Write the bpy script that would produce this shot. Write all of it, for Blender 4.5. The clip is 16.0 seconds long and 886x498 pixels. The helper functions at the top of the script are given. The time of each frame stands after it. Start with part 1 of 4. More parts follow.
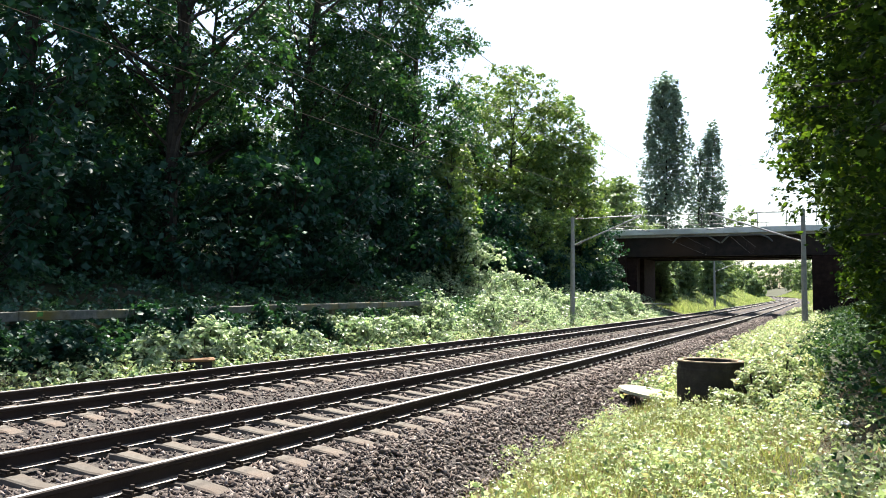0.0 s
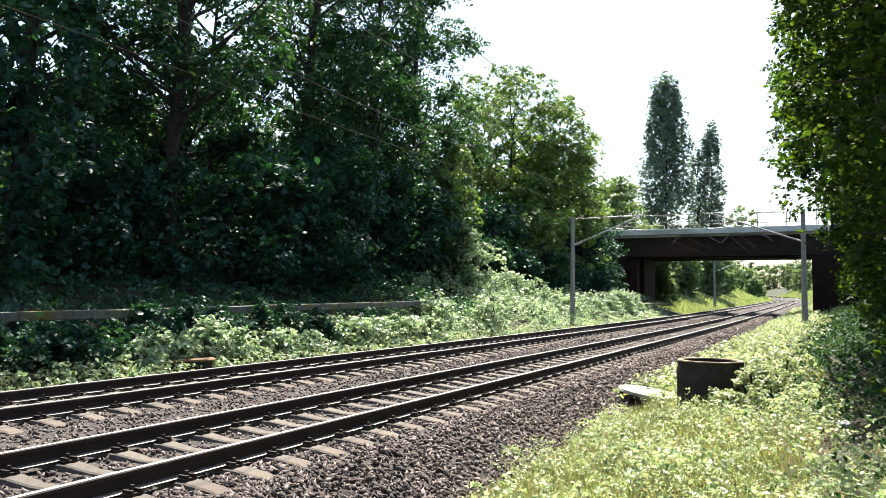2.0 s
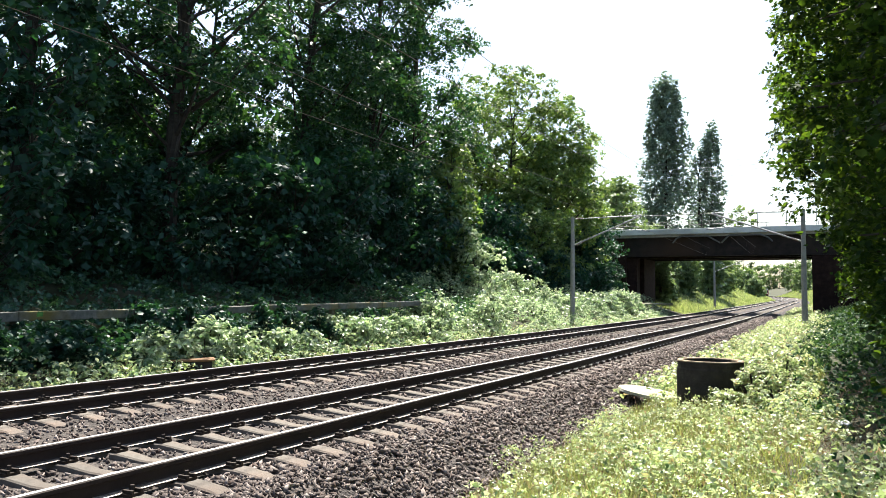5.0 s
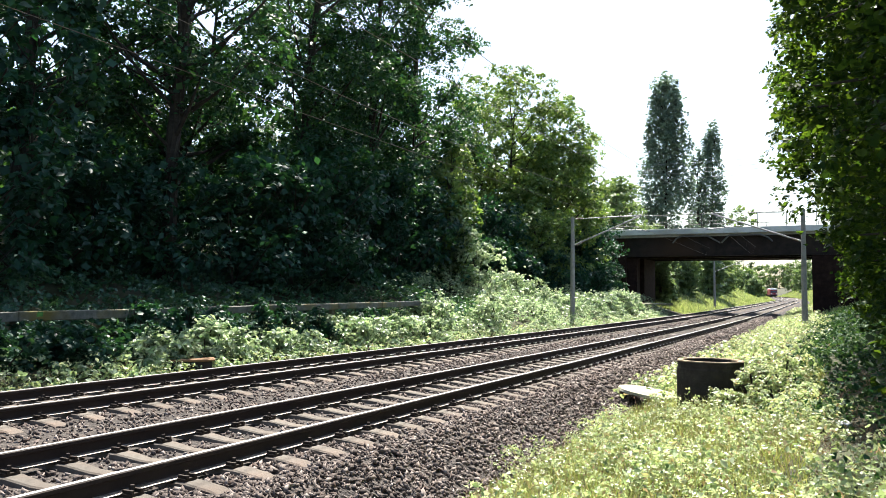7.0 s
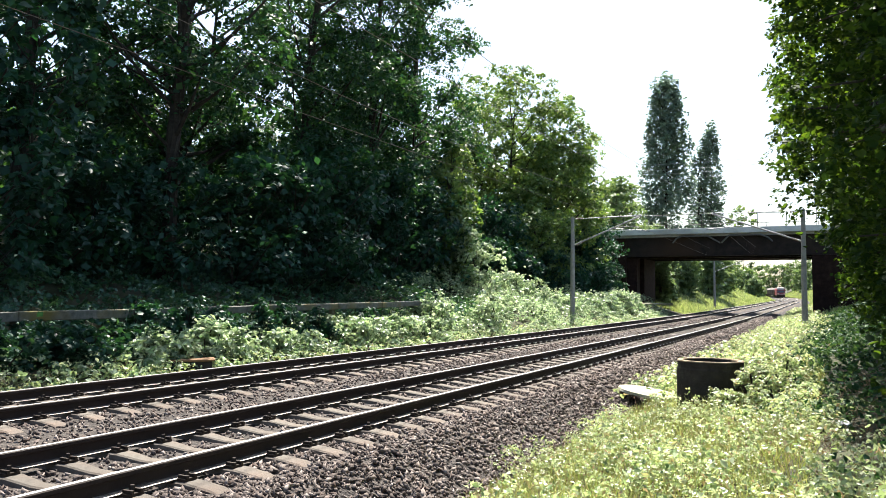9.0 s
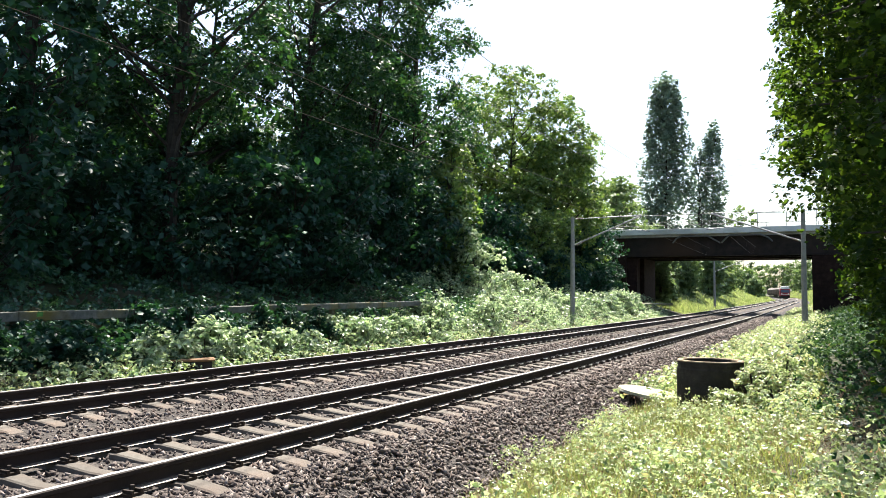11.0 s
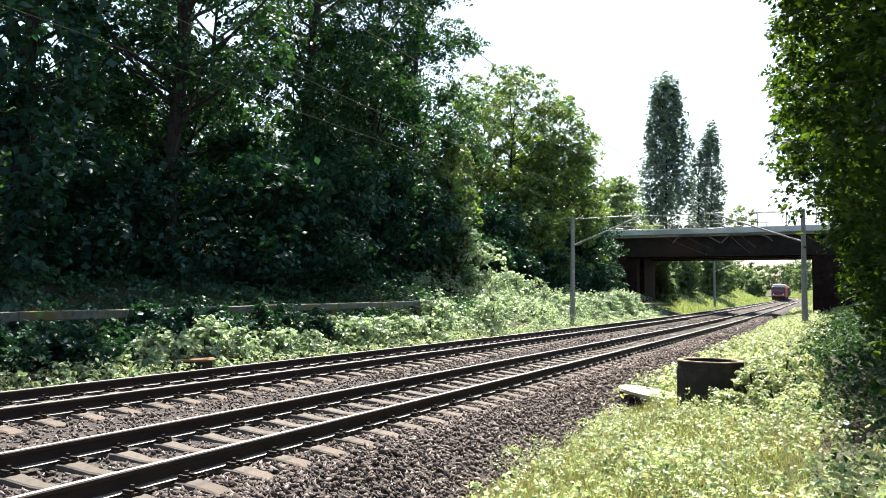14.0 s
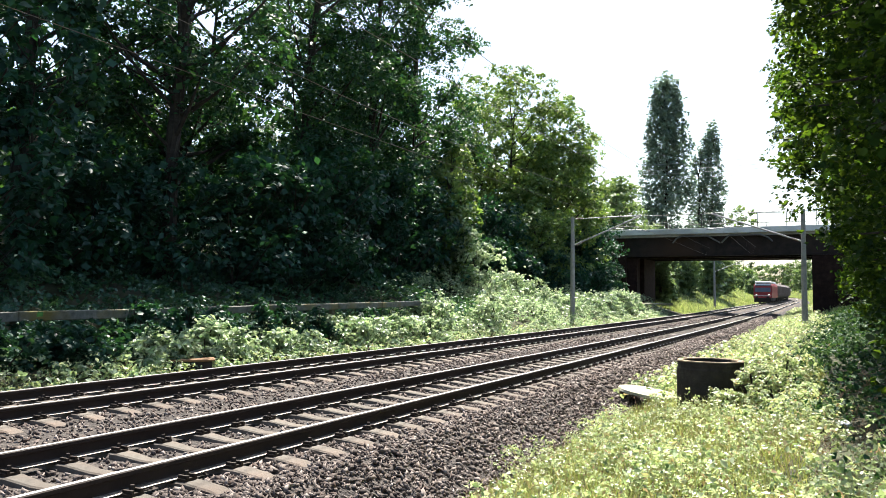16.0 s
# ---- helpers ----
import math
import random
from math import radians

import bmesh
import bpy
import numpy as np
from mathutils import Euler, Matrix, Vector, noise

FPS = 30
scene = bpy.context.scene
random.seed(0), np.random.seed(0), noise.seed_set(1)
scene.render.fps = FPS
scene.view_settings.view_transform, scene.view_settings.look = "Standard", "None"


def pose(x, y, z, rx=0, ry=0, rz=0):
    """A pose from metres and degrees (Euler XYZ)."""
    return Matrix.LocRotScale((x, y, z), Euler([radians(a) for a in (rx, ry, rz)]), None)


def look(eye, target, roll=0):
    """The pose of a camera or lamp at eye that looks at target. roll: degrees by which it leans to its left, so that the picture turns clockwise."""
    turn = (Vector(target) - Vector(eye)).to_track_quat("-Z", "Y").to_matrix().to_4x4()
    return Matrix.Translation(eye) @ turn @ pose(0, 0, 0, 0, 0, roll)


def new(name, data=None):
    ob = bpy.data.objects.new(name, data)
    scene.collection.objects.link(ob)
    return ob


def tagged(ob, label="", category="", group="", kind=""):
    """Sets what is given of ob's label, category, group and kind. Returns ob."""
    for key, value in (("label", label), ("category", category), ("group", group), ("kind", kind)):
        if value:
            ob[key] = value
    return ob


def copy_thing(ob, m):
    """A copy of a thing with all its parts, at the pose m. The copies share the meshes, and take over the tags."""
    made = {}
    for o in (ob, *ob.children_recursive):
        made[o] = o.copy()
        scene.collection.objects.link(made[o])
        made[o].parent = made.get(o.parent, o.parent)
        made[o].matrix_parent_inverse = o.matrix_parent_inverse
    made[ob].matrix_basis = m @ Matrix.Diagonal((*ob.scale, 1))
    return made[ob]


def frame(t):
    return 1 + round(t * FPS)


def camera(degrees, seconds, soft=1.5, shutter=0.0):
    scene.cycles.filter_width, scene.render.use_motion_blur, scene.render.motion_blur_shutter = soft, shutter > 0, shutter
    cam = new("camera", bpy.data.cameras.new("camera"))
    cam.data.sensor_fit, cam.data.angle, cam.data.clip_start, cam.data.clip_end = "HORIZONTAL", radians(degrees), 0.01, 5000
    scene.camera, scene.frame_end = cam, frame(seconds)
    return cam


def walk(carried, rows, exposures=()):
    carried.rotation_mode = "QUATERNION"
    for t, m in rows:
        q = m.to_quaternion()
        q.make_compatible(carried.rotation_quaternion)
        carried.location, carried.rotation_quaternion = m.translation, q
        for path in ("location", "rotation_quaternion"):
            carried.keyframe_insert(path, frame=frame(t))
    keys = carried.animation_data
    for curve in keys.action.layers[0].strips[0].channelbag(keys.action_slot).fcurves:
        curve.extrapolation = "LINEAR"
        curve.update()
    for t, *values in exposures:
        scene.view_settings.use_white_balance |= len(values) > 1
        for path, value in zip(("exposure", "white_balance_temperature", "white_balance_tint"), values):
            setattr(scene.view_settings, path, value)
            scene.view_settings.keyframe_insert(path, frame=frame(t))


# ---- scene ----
# z = 0 is the top of the rails where the camera stands; +y runs along the line towards the bridge.
EYE = Vector((0.0, 0.0, 1.4392))
YAW, PITCH = 0.458944, 0.0593471
AIM = EYE + Vector((-math.sin(YAW) * math.cos(PITCH), math.cos(YAW) * math.cos(PITCH), math.sin(PITCH)))
cam = camera(58.667, 16.0, soft=0.75)
walk(cam, [(0.0, look(EYE, AIM, 0.528)), (16.0, look(EYE, AIM, 0.528))], exposures=[(0.0, 1.7), (16.0, 1.7)])

# ---- light ----
SUN_EL, SUN_AZ = radians(59), radians(-16)  # azimuth from +y towards +x
world = bpy.data.worlds.new("sky")
scene.world = world
world.use_nodes = True
_nt = world.node_tree
_sky = _nt.nodes.new("ShaderNodeTexSky")
_sky.sky_type = "NISHITA"
_sky.sun_disc = False
_sky.sun_elevation, _sky.sun_rotation = SUN_EL, SUN_AZ
_sky.air_density, _sky.dust_density, _sky.ozone_density = 1.0, 1.9, 1.1
_bg = _nt.nodes["Background"]
_bg.inputs["Strength"].default_value = 0.08
_nt.links.new(_sky.outputs["Color"], _bg.inputs["Color"])
sun = new("sun", bpy.data.lights.new("sun", "SUN"))
sun.data.energy, sun.data.angle, sun.data.color = 5.0, radians(0.53), (1.0, 0.95, 0.86)
_d = Vector((math.cos(SUN_EL) * math.sin(SUN_AZ), math.cos(SUN_EL) * math.cos(SUN_AZ), math.sin(SUN_EL)))
sun.matrix_world = look(_d * 60, (0, 0, 0))


# ---- materials ----
def mat(name, stops, rough=0.7, metal=0.0, scale=8.0, bump=0.0, bump_scale=40.0, vary=0.0, spec=0.4, stain=None):
    """Two-scale noise colour between the stops, with relief; vary: brightness spread from object to object."""
    m = bpy.data.materials.new(name)
    m.use_nodes = True
    nt, n = m.node_tree, m.node_tree.nodes
    b = n["Principled BSDF"]
    tc = n.new("ShaderNodeTexCoord")
    a = n.new("ShaderNodeTexNoise")
    a.inputs["Scale"].default_value, a.inputs["Detail"].default_value, a.inputs["Roughness"].default_value = scale, 6, 0.65
    nt.links.new(tc.outputs["Object"], a.inputs["Vector"])
    ramp = n.new("ShaderNodeValToRGB")
    el = ramp.color_ramp.elements
    while len(el) < len(stops):
        el.new(0.5)
    for i, c in enumerate(stops):
        el[i].position = 0.28 + 0.44 * i / max(1, len(stops) - 1)
        el[i].color = (*c, 1)
    nt.links.new(a.outputs["Fac"], ramp.inputs["Fac"])
    col = ramp.outputs["Color"]
    if stain:
        big = n.new("ShaderNodeTexNoise")
        big.inputs["Scale"].default_value, big.inputs["Detail"].default_value = scale * 0.13, 4
        nt.links.new(tc.outputs["Object"], big.inputs["Vector"])
        r2 = n.new("ShaderNodeValToRGB")
        r2.color_ramp.elements[0].position, r2.color_ramp.elements[1].position = 0.48, 0.66
        nt.links.new(big.outputs["Fac"], r2.inputs["Fac"])
        mix = n.new("ShaderNodeMix")
        mix.data_type = "RGBA"
        mix.inputs["B"].default_value = (0, 0, 0, 1)
        for s in mix.inputs:
            if s.type == "RGBA" and s.name == "B":
                s.default_value = (*stain, 1)
        nt.links.new(r2.outputs["Color"], mix.inputs[0])
        nt.links.new(col, [s for s in mix.inputs if s.type == "RGBA" and s.name == "A"][0])
        col = [s for s in mix.outputs if s.type == "RGBA"][0]
    if vary:
        oi = n.new("ShaderNodeObjectInfo")
        hsv = n.new("ShaderNodeHueSaturation")
        mr = n.new("ShaderNodeMapRange")
        mr.inputs["To Min"].default_value, mr.inputs["To Max"].default_value = 1 - vary, 1 + vary
        nt.links.new(oi.outputs["Random"], mr.inputs["Value"])
        nt.links.new(mr.outputs["Result"], hsv.inputs["Value"])
        nt.links.new(col, hsv.inputs["Color"])
        col = hsv.outputs["Color"]
    nt.links.new(col, b.inputs["Base Color"])
    b.inputs["Roughness"].default_value, b.inputs["Metallic"].default_value = rough, metal
    b.inputs["Specular IOR Level"].default_value = spec
    if bump:
        f = n.new("ShaderNodeTexNoise")
        f.inputs["Scale"].default_value, f.inputs["Detail"].default_value = bump_scale, 5
        nt.links.new(tc.outputs["Object"], f.inputs["Vector"])
        bp = n.new("ShaderNodeBump")
        bp.inputs["Strength"].default_value, bp.inputs["Distance"].default_value = bump, 0.02
        nt.links.new(f.outputs["Fac"], bp.inputs["Height"])
        nt.links.new(bp.outputs["Normal"], b.inputs["Normal"])
    return m


def islands(name, stops, rough=0.5, through_light=0.0, spec=0.4, warm=(1.25, 1.2, 0.35)):
    """For leaves, blades and stones: a colour of its own for each loose piece; thin leaves let light through."""
    m = bpy.data.materials.new(name)
    m.use_nodes = True
    nt, n = m.node_tree, m.node_tree.nodes
    b = n["Principled BSDF"]
    g = n.new("ShaderNodeNewGeometry")
    ramp = n.new("ShaderNodeValToRGB")
    el = ramp.color_ramp.elements
    while len(el) < len(stops):
        el.new(0.5)
    for i, c in enumerate(stops):
        el[i].position = i / max(1, len(stops) - 1)
        el[i].color = (*c, 1)
    nt.links.new(g.outputs["Random Per Island"], ramp.inputs["Fac"])
    tc = n.new("ShaderNodeTexCoord")
    no = n.new("ShaderNodeTexNoise")
    no.inputs["Scale"].default_value, no.inputs["Detail"].default_value = (0.55, 3) if through_light else (55, 4)
    nt.links.new(tc.outputs["Object"], no.inputs["Vector"])
    mr = n.new("ShaderNodeMapRange")
    mr.inputs["From Min"].default_value, mr.inputs["From Max"].default_value = 0.3, 0.7
    mr.inputs["To Min"].default_value, mr.inputs["To Max"].default_value = 0.7, 1.3
    nt.links.new(no.outputs["Fac"], mr.inputs["Value"])
    hsv = n.new("ShaderNodeHueSaturation")
    nt.links.new(ramp.outputs["Color"], hsv.inputs["Color"])
    nt.links.new(mr.outputs["Result"], hsv.inputs["Value"])
    nt.links.new(hsv.outputs["Color"], b.inputs["Base Color"])
    b.inputs["Roughness"].default_value = rough
    b.inputs["Specular IOR Level"].default_value = spec
    if through_light:
        tr = n.new("ShaderNodeBsdfTranslucent")
        mul = n.new("ShaderNodeMix")
        mul.data_type, mul.blend_type = "RGBA", "MULTIPLY"
        mul.inputs[0].default_value = 1.0
        ca = [s for s in mul.inputs if s.type == "RGBA"]
        nt.links.new(hsv.outputs["Color"], ca[0])
        ca[1].default_value = (*[w for w in warm], 1)
        nt.links.new([s for s in mul.outputs if s.type == "RGBA"][0], tr.inputs["Color"])
        mx = n.new("ShaderNodeMixShader")
        mx.inputs["Fac"].default_value = through_light
        nt.links.new(b.outputs["BSDF"], mx.inputs[1])
        nt.links.new(tr.outputs["BSDF"], mx.inputs[2])
        nt.links.new(mx.outputs["Shader"], n["Material Output"].inputs["Surface"])
    return m


M_EARTH = mat("earth", [(0.025, 0.03, 0.014), (0.05, 0.05, 0.025), (0.045, 0.065, 0.02)], 0.95, scale=2.5, bump=0.6, bump_scale=14)
M_BALLAST = mat("ballast_fill", [(0.015, 0.012, 0.011), (0.043, 0.035, 0.031), (0.095, 0.08, 0.071)], 0.9, scale=16, bump=1.0, bump_scale=22, stain=(0.06, 0.05, 0.043))
_n = M_BALLAST.node_tree
_v = _n.nodes.new("ShaderNodeTexVoronoi")
_v.inputs["Scale"].default_value = 24
_n.links.new(_n.nodes["Texture Coordinate"].outputs["Object"], _v.inputs["Vector"])
_h = _n.nodes.new("ShaderNodeHueSaturation")
_r = _n.nodes.new("ShaderNodeMapRange")
_r.inputs["To Min"].default_value, _r.inputs["To Max"].default_value = 0.45, 1.7
_bw = _n.nodes.new("ShaderNodeRGBToBW")
_n.links.new(_v.outputs["Color"], _bw.inputs["Color"])
_n.links.new(_bw.outputs["Val"], _r.inputs["Value"])
_n.links.new(_r.outputs["Result"], _h.inputs["Value"])
_bs = _n.nodes["Principled BSDF"]
_n.links.new(_bs.inputs["Base Color"].links[0].from_socket, _h.inputs["Color"])
_n.links.new(_h.outputs["Color"], _bs.inputs["Base Color"])
_bp = _n.nodes["Bump"]
_bp.invert = True
_bp.inputs["Distance"].default_value = 0.035
_n.links.new(_v.outputs["Distance"], _bp.inputs["Height"])
M_STONE = islands("ballast_stone", [(0.036, 0.029, 0.026), (0.076, 0.06, 0.054), (0.12, 0.098, 0.088), (0.25, 0.213, 0.193), (0.085, 0.06, 0.05), (0.15, 0.124, 0.111)], 0.85, spec=0.25)
M_SLEEPER = mat("sleeper_concrete", [(0.075, 0.064, 0.053), (0.108, 0.094, 0.078), (0.145, 0.129, 0.109)], 0.85, scale=9, bump=0.35, bump_scale=60, vary=0.16, stain=(0.12, 0.09, 0.07))
M_RAIL = mat("rusty_rail_side", [(0.014, 0.009, 0.008), (0.028, 0.018, 0.014), (0.02, 0.013, 0.011)], 0.8, scale=7, bump=0.2, bump_scale=50)
M_RAILTOP = mat("polished_rail_head", [(0.55, 0.53, 0.5), (0.7, 0.68, 0.65)], 0.38, 0.45, scale=5)
# Pale foot colour stands in for the sun's glint along the rail foot.
M_FOOT_GLINT = mat("rail_foot_glint", [(0.24, 0.215, 0.19), (0.38, 0.35, 0.32)], 0.45, 0.7, scale=6)
M_DARKSTEEL = mat("dark_railing_steel", [(0.05, 0.052, 0.05), (0.09, 0.09, 0.085)], 0.6, 0.3, scale=6)
M_CLIP = mat("clip_steel", [(0.02, 0.016, 0.014), (0.05, 0.038, 0.03)], 0.6, 0.5, scale=30)
M_BARK = mat("bark", [(0.016, 0.013, 0.01), (0.034, 0.028, 0.021), (0.055, 0.046, 0.035)], 0.95, scale=6, bump=0.8, bump_scale=16)
M_CONCRETE = mat("weathered_concrete", [(0.24, 0.235, 0.215), (0.34, 0.33, 0.305), (0.42, 0.41, 0.38)], 0.85, scale=5, bump=0.3, bump_scale=50, stain=(0.2, 0.19, 0.14))
M_FASCIA = mat("pale_fascia_concrete", [(0.5, 0.52, 0.5), (0.6, 0.62, 0.6), (0.68, 0.69, 0.67)], 0.8, scale=1.5, bump=0.2, stain=(0.4, 0.41, 0.38))
M_GIRDER = mat("dark_girder_paint", [(0.016, 0.013, 0.0125), (0.028, 0.022, 0.02), (0.045, 0.033, 0.028)], 0.7, scale=1.4, bump=0.2, stain=(0.05, 0.03, 0.02), spec=0.12)
# Brick colour lowered to carry the shade under and beside the bridge.
M_BRICK = mat("shade_dark_brick", [(0.016, 0.01, 0.008), (0.029, 0.017, 0.0135), (0.045, 0.027, 0.022)], 0.9, scale=2.2, bump=0.5, bump_scale=20, vary=0.2, spec=0.1)
M_RING = mat("dark_ring_concrete", [(0.02, 0.016, 0.013), (0.04, 0.032, 0.026), (0.066, 0.055, 0.043)], 0.9, scale=6, bump=0.6, bump_scale=30, stain=(0.018, 0.016, 0.012))
# Brownish concrete, lighter than the ring wall to paint its sunlit top.
M_RIM_LIT = mat("sunlit_rim_concrete", [(0.13, 0.09, 0.055), (0.27, 0.205, 0.13), (0.44, 0.36, 0.25)], 0.9, scale=14, bump=0.3)
M_LID = mat("pale_lid_concrete", [(0.27, 0.26, 0.18), (0.42, 0.4, 0.3), (0.52, 0.5, 0.4)], 0.85, scale=7, bump=0.4, stain=(0.2, 0.2, 0.1))
M_MAST = mat("mast_concrete", [(0.2, 0.2, 0.19), (0.28, 0.275, 0.26), (0.33, 0.325, 0.31)], 0.8, scale=4, bump=0.2)
M_CONDUIT = mat("grey_conduit_paint", [(0.09, 0.092, 0.09), (0.14, 0.14, 0.135)], 0.6, scale=5)
M_GALV = mat("galvanised_tube", [(0.3, 0.31, 0.31), (0.42, 0.43, 0.43)], 0.5, 0.6, scale=9)
M_WIRE = mat("copper_wire", [(0.13, 0.1, 0.08), (0.2, 0.16, 0.13)], 0.5, 0.7, scale=5)
M_CERAMIC = mat("insulator", [(0.12, 0.06, 0.04), (0.18, 0.09, 0.06)], 0.25, scale=5)
M_RED = mat("red_loco_paint", [(0.25, 0.034, 0.04), (0.31, 0.046, 0.05)], 0.6, scale=2, stain=(0.24, 0.04, 0.04), spec=0.2)
M_WHITE = mat("pale_roof_paint", [(0.68, 0.68, 0.68), (0.8, 0.8, 0.8)], 0.5, scale=3)
M_GLASS = mat("dark_cab_glass", [(0.05, 0.055, 0.062), (0.07, 0.076, 0.084)], 0.12, scale=2, spec=1.0)
M_UNDER = mat("black_underframe", [(0.015, 0.013, 0.012), (0.035, 0.03, 0.026)], 0.8, scale=4)
M_WAGON = mat("grey_brown_wagon", [(0.14, 0.115, 0.1), (0.2, 0.17, 0.15), (0.25, 0.215, 0.195)], 0.75, scale=1.5, stain=(0.1, 0.06, 0.045))
M_RUST = mat("rusty_sheet", [(0.14, 0.07, 0.035), (0.24, 0.13, 0.065), (0.3, 0.19, 0.1)], 0.85, scale=9, bump=0.3)
M_LAMP = bpy.data.materials.new("headlight_glow")
M_LAMP.use_nodes = True
M_LAMP.node_tree.nodes["Principled BSDF"].inputs["Emission Color"].default_value = (1, 0.93, 0.75, 1)
M_LAMP.node_tree.nodes["Principled BSDF"].inputs["Emission Strength"].default_value = 0.4

# Oak green is shifted towards blue to carry the skylit shade.
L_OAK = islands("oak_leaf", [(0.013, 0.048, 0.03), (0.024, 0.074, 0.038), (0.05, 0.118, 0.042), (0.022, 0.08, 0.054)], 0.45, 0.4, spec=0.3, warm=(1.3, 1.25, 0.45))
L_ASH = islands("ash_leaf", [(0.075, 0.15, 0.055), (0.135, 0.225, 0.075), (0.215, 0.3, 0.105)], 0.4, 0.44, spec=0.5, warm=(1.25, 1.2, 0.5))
# Leaves for shaded places: the shade's dark teal is in both colours.
L_SHADE = islands("shade_leaf", [(0.012, 0.05, 0.037), (0.021, 0.075, 0.053), (0.032, 0.1, 0.066)], 0.5, 0.34, spec=0.3)
L_SLOPE = islands("shaded_slope_leaf", [(0.032, 0.095, 0.066), (0.055, 0.14, 0.096), (0.09, 0.185, 0.12)], 0.42, 0.36, spec=0.4)
# Brambles in sun: leaf colour whitened for sunlight and sky gloss.
L_BRAMBLE = islands("sunlit_bramble_leaf", [(0.1, 0.175, 0.095), (0.23, 0.335, 0.185), (0.48, 0.55, 0.42), (0.27, 0.38, 0.2)], 0.34, 0.45, spec=0.75, warm=(1.3, 1.28, 0.95))
# The palest stops paint white sun glints on some of the leaves.
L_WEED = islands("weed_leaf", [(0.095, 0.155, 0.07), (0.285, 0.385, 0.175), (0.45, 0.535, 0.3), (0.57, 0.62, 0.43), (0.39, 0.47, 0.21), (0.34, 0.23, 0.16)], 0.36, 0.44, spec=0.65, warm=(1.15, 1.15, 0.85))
# Ivy colour darkened to add to the shade under the linden.
L_IVY_SHADED = islands("ivy_leaf", [(0.013, 0.045, 0.024), (0.028, 0.075, 0.038), (0.05, 0.11, 0.05), (0.09, 0.155, 0.07)], 0.55, 0.34, spec=0.15, warm=(1.2, 1.15, 0.5))
L_GRASS = islands("grass_blade", [(0.15, 0.22, 0.06), (0.25, 0.31, 0.1), (0.38, 0.4, 0.2), (0.26, 0.21, 0.11)], 0.5, 0.4, warm=(1.1, 1.05, 0.6))
L_TALL = islands("tall_grass_blade", [(0.17, 0.25, 0.1), (0.29, 0.37, 0.16), (0.41, 0.47, 0.24), (0.46, 0.48, 0.3)], 0.5, 0.42, warm=(1.15, 1.15, 0.6))
# Dark base carries the crown's inner shade, the strong warm factor its sunlit rim.
L_LIME = islands("linden_leaf", [(0.009, 0.026, 0.01), (0.017, 0.043, 0.013), (0.036, 0.072, 0.017)], 0.55, 0.38, spec=0.12, warm=(4.6, 3.6, 0.85))
# Poplar and far leaf colours are paled in place of distance haze.
L_POPLAR = islands("hazy_poplar_leaf", [(0.13, 0.2, 0.16), (0.19, 0.265, 0.215), (0.26, 0.33, 0.27)], 0.4, 0.46, warm=(1.0, 1.05, 0.75))
L_FAR = islands("hazy_far_leaf", [(0.11, 0.18, 0.085), (0.165, 0.245, 0.11), (0.23, 0.3, 0.14)], 0.5, 0.44, warm=(1.1, 1.1, 0.65))

M_STEM = islands("dry_stem", [(0.12, 0.07, 0.04), (0.22, 0.14, 0.09), (0.3, 0.21, 0.13), (0.2, 0.07, 0.05)], 0.8, spec=0.2)
M_PLASTIC = mat("dirty_plastic", [(0.62, 0.63, 0.64), (0.75, 0.76, 0.77)], 0.5, scale=12, bump=0.4, bump_scale=30)

# ---- the line ----
K_AT = [-10, 40, 90, 140, 190, 240, 290, 340, 400, 800]
K_IS = [1.147e-4, 1.147e-4, 0.764e-4, -1.224e-4, 1.577e-4, 6.702e-4, 8.471e-4, 5.611e-4, 5.115e-4, 5.115e-4]
_S = np.arange(-60, 800, 0.25)
_TH = np.cumsum(np.interp(_S, K_AT, K_IS)) * 0.25
_i0 = int(np.argmin(abs(_S)))
_TH = _TH - _TH[_i0]
_X, _Y = np.cumsum(-np.sin(_TH)) * 0.25, np.cumsum(np.cos(_TH)) * 0.25
_X, _Y = _X - _X[_i0], _Y - _Y[_i0]
GAUGE, SPACING = 1.507, 4.06


def rise(s):
    return 0.00708 * 15 * np.logaddexp(0, (np.asarray(s, float) - 60) / 15)


def on_line(s, across, z):
    """World points at s metres along the line, across metres left of the nearest rail, z over the rails there."""
    s = np.asarray(s, float)
    x, y, th = np.interp(s, _S, _X), np.interp(s, _S, _Y), np.interp(s, _S, _TH)
    return np.stack([-5.175 + x - across * np.cos(th), y - across * np.sin(th), z + rise(s)], -1)


PROFILE = [(-400, 7), (-60, 6.0), (-30, 5.2), (-18, 4.2), (-11, 2.1), (-8, 0.75), (-6.3, 0.12), (-5.2, -0.14), (-3.4, -0.42), (-2.2, -0.66), (-1.4, -0.75),
           (7.2, -0.75), (8.3, -0.5), (9.5, -0.15), (12, 0.6), (15, 1.7), (18, 2.6), (22, 3.6), (30, 4.6), (60, 5.2), (400, 7)]
_PL, _PZ = [a for a, _ in PROFILE], [b for _, b in PROFILE]


def lie(s, across):
    """Height of the ground over the rails."""
    s, across = np.asarray(s, float), np.asarray(across, float)
    z = np.interp(across, _PL, _PZ)
    rough = 0.10 * np.sin(0.9 * s + 1.3 * across) * np.sin(0.37 * s - 0.8 * across) + 0.07 * np.sin(2.1 * s + 0.6 * across)
    return z + rough * np.clip((np.abs(across - 3) - 5.5) / 4, 0, 1)


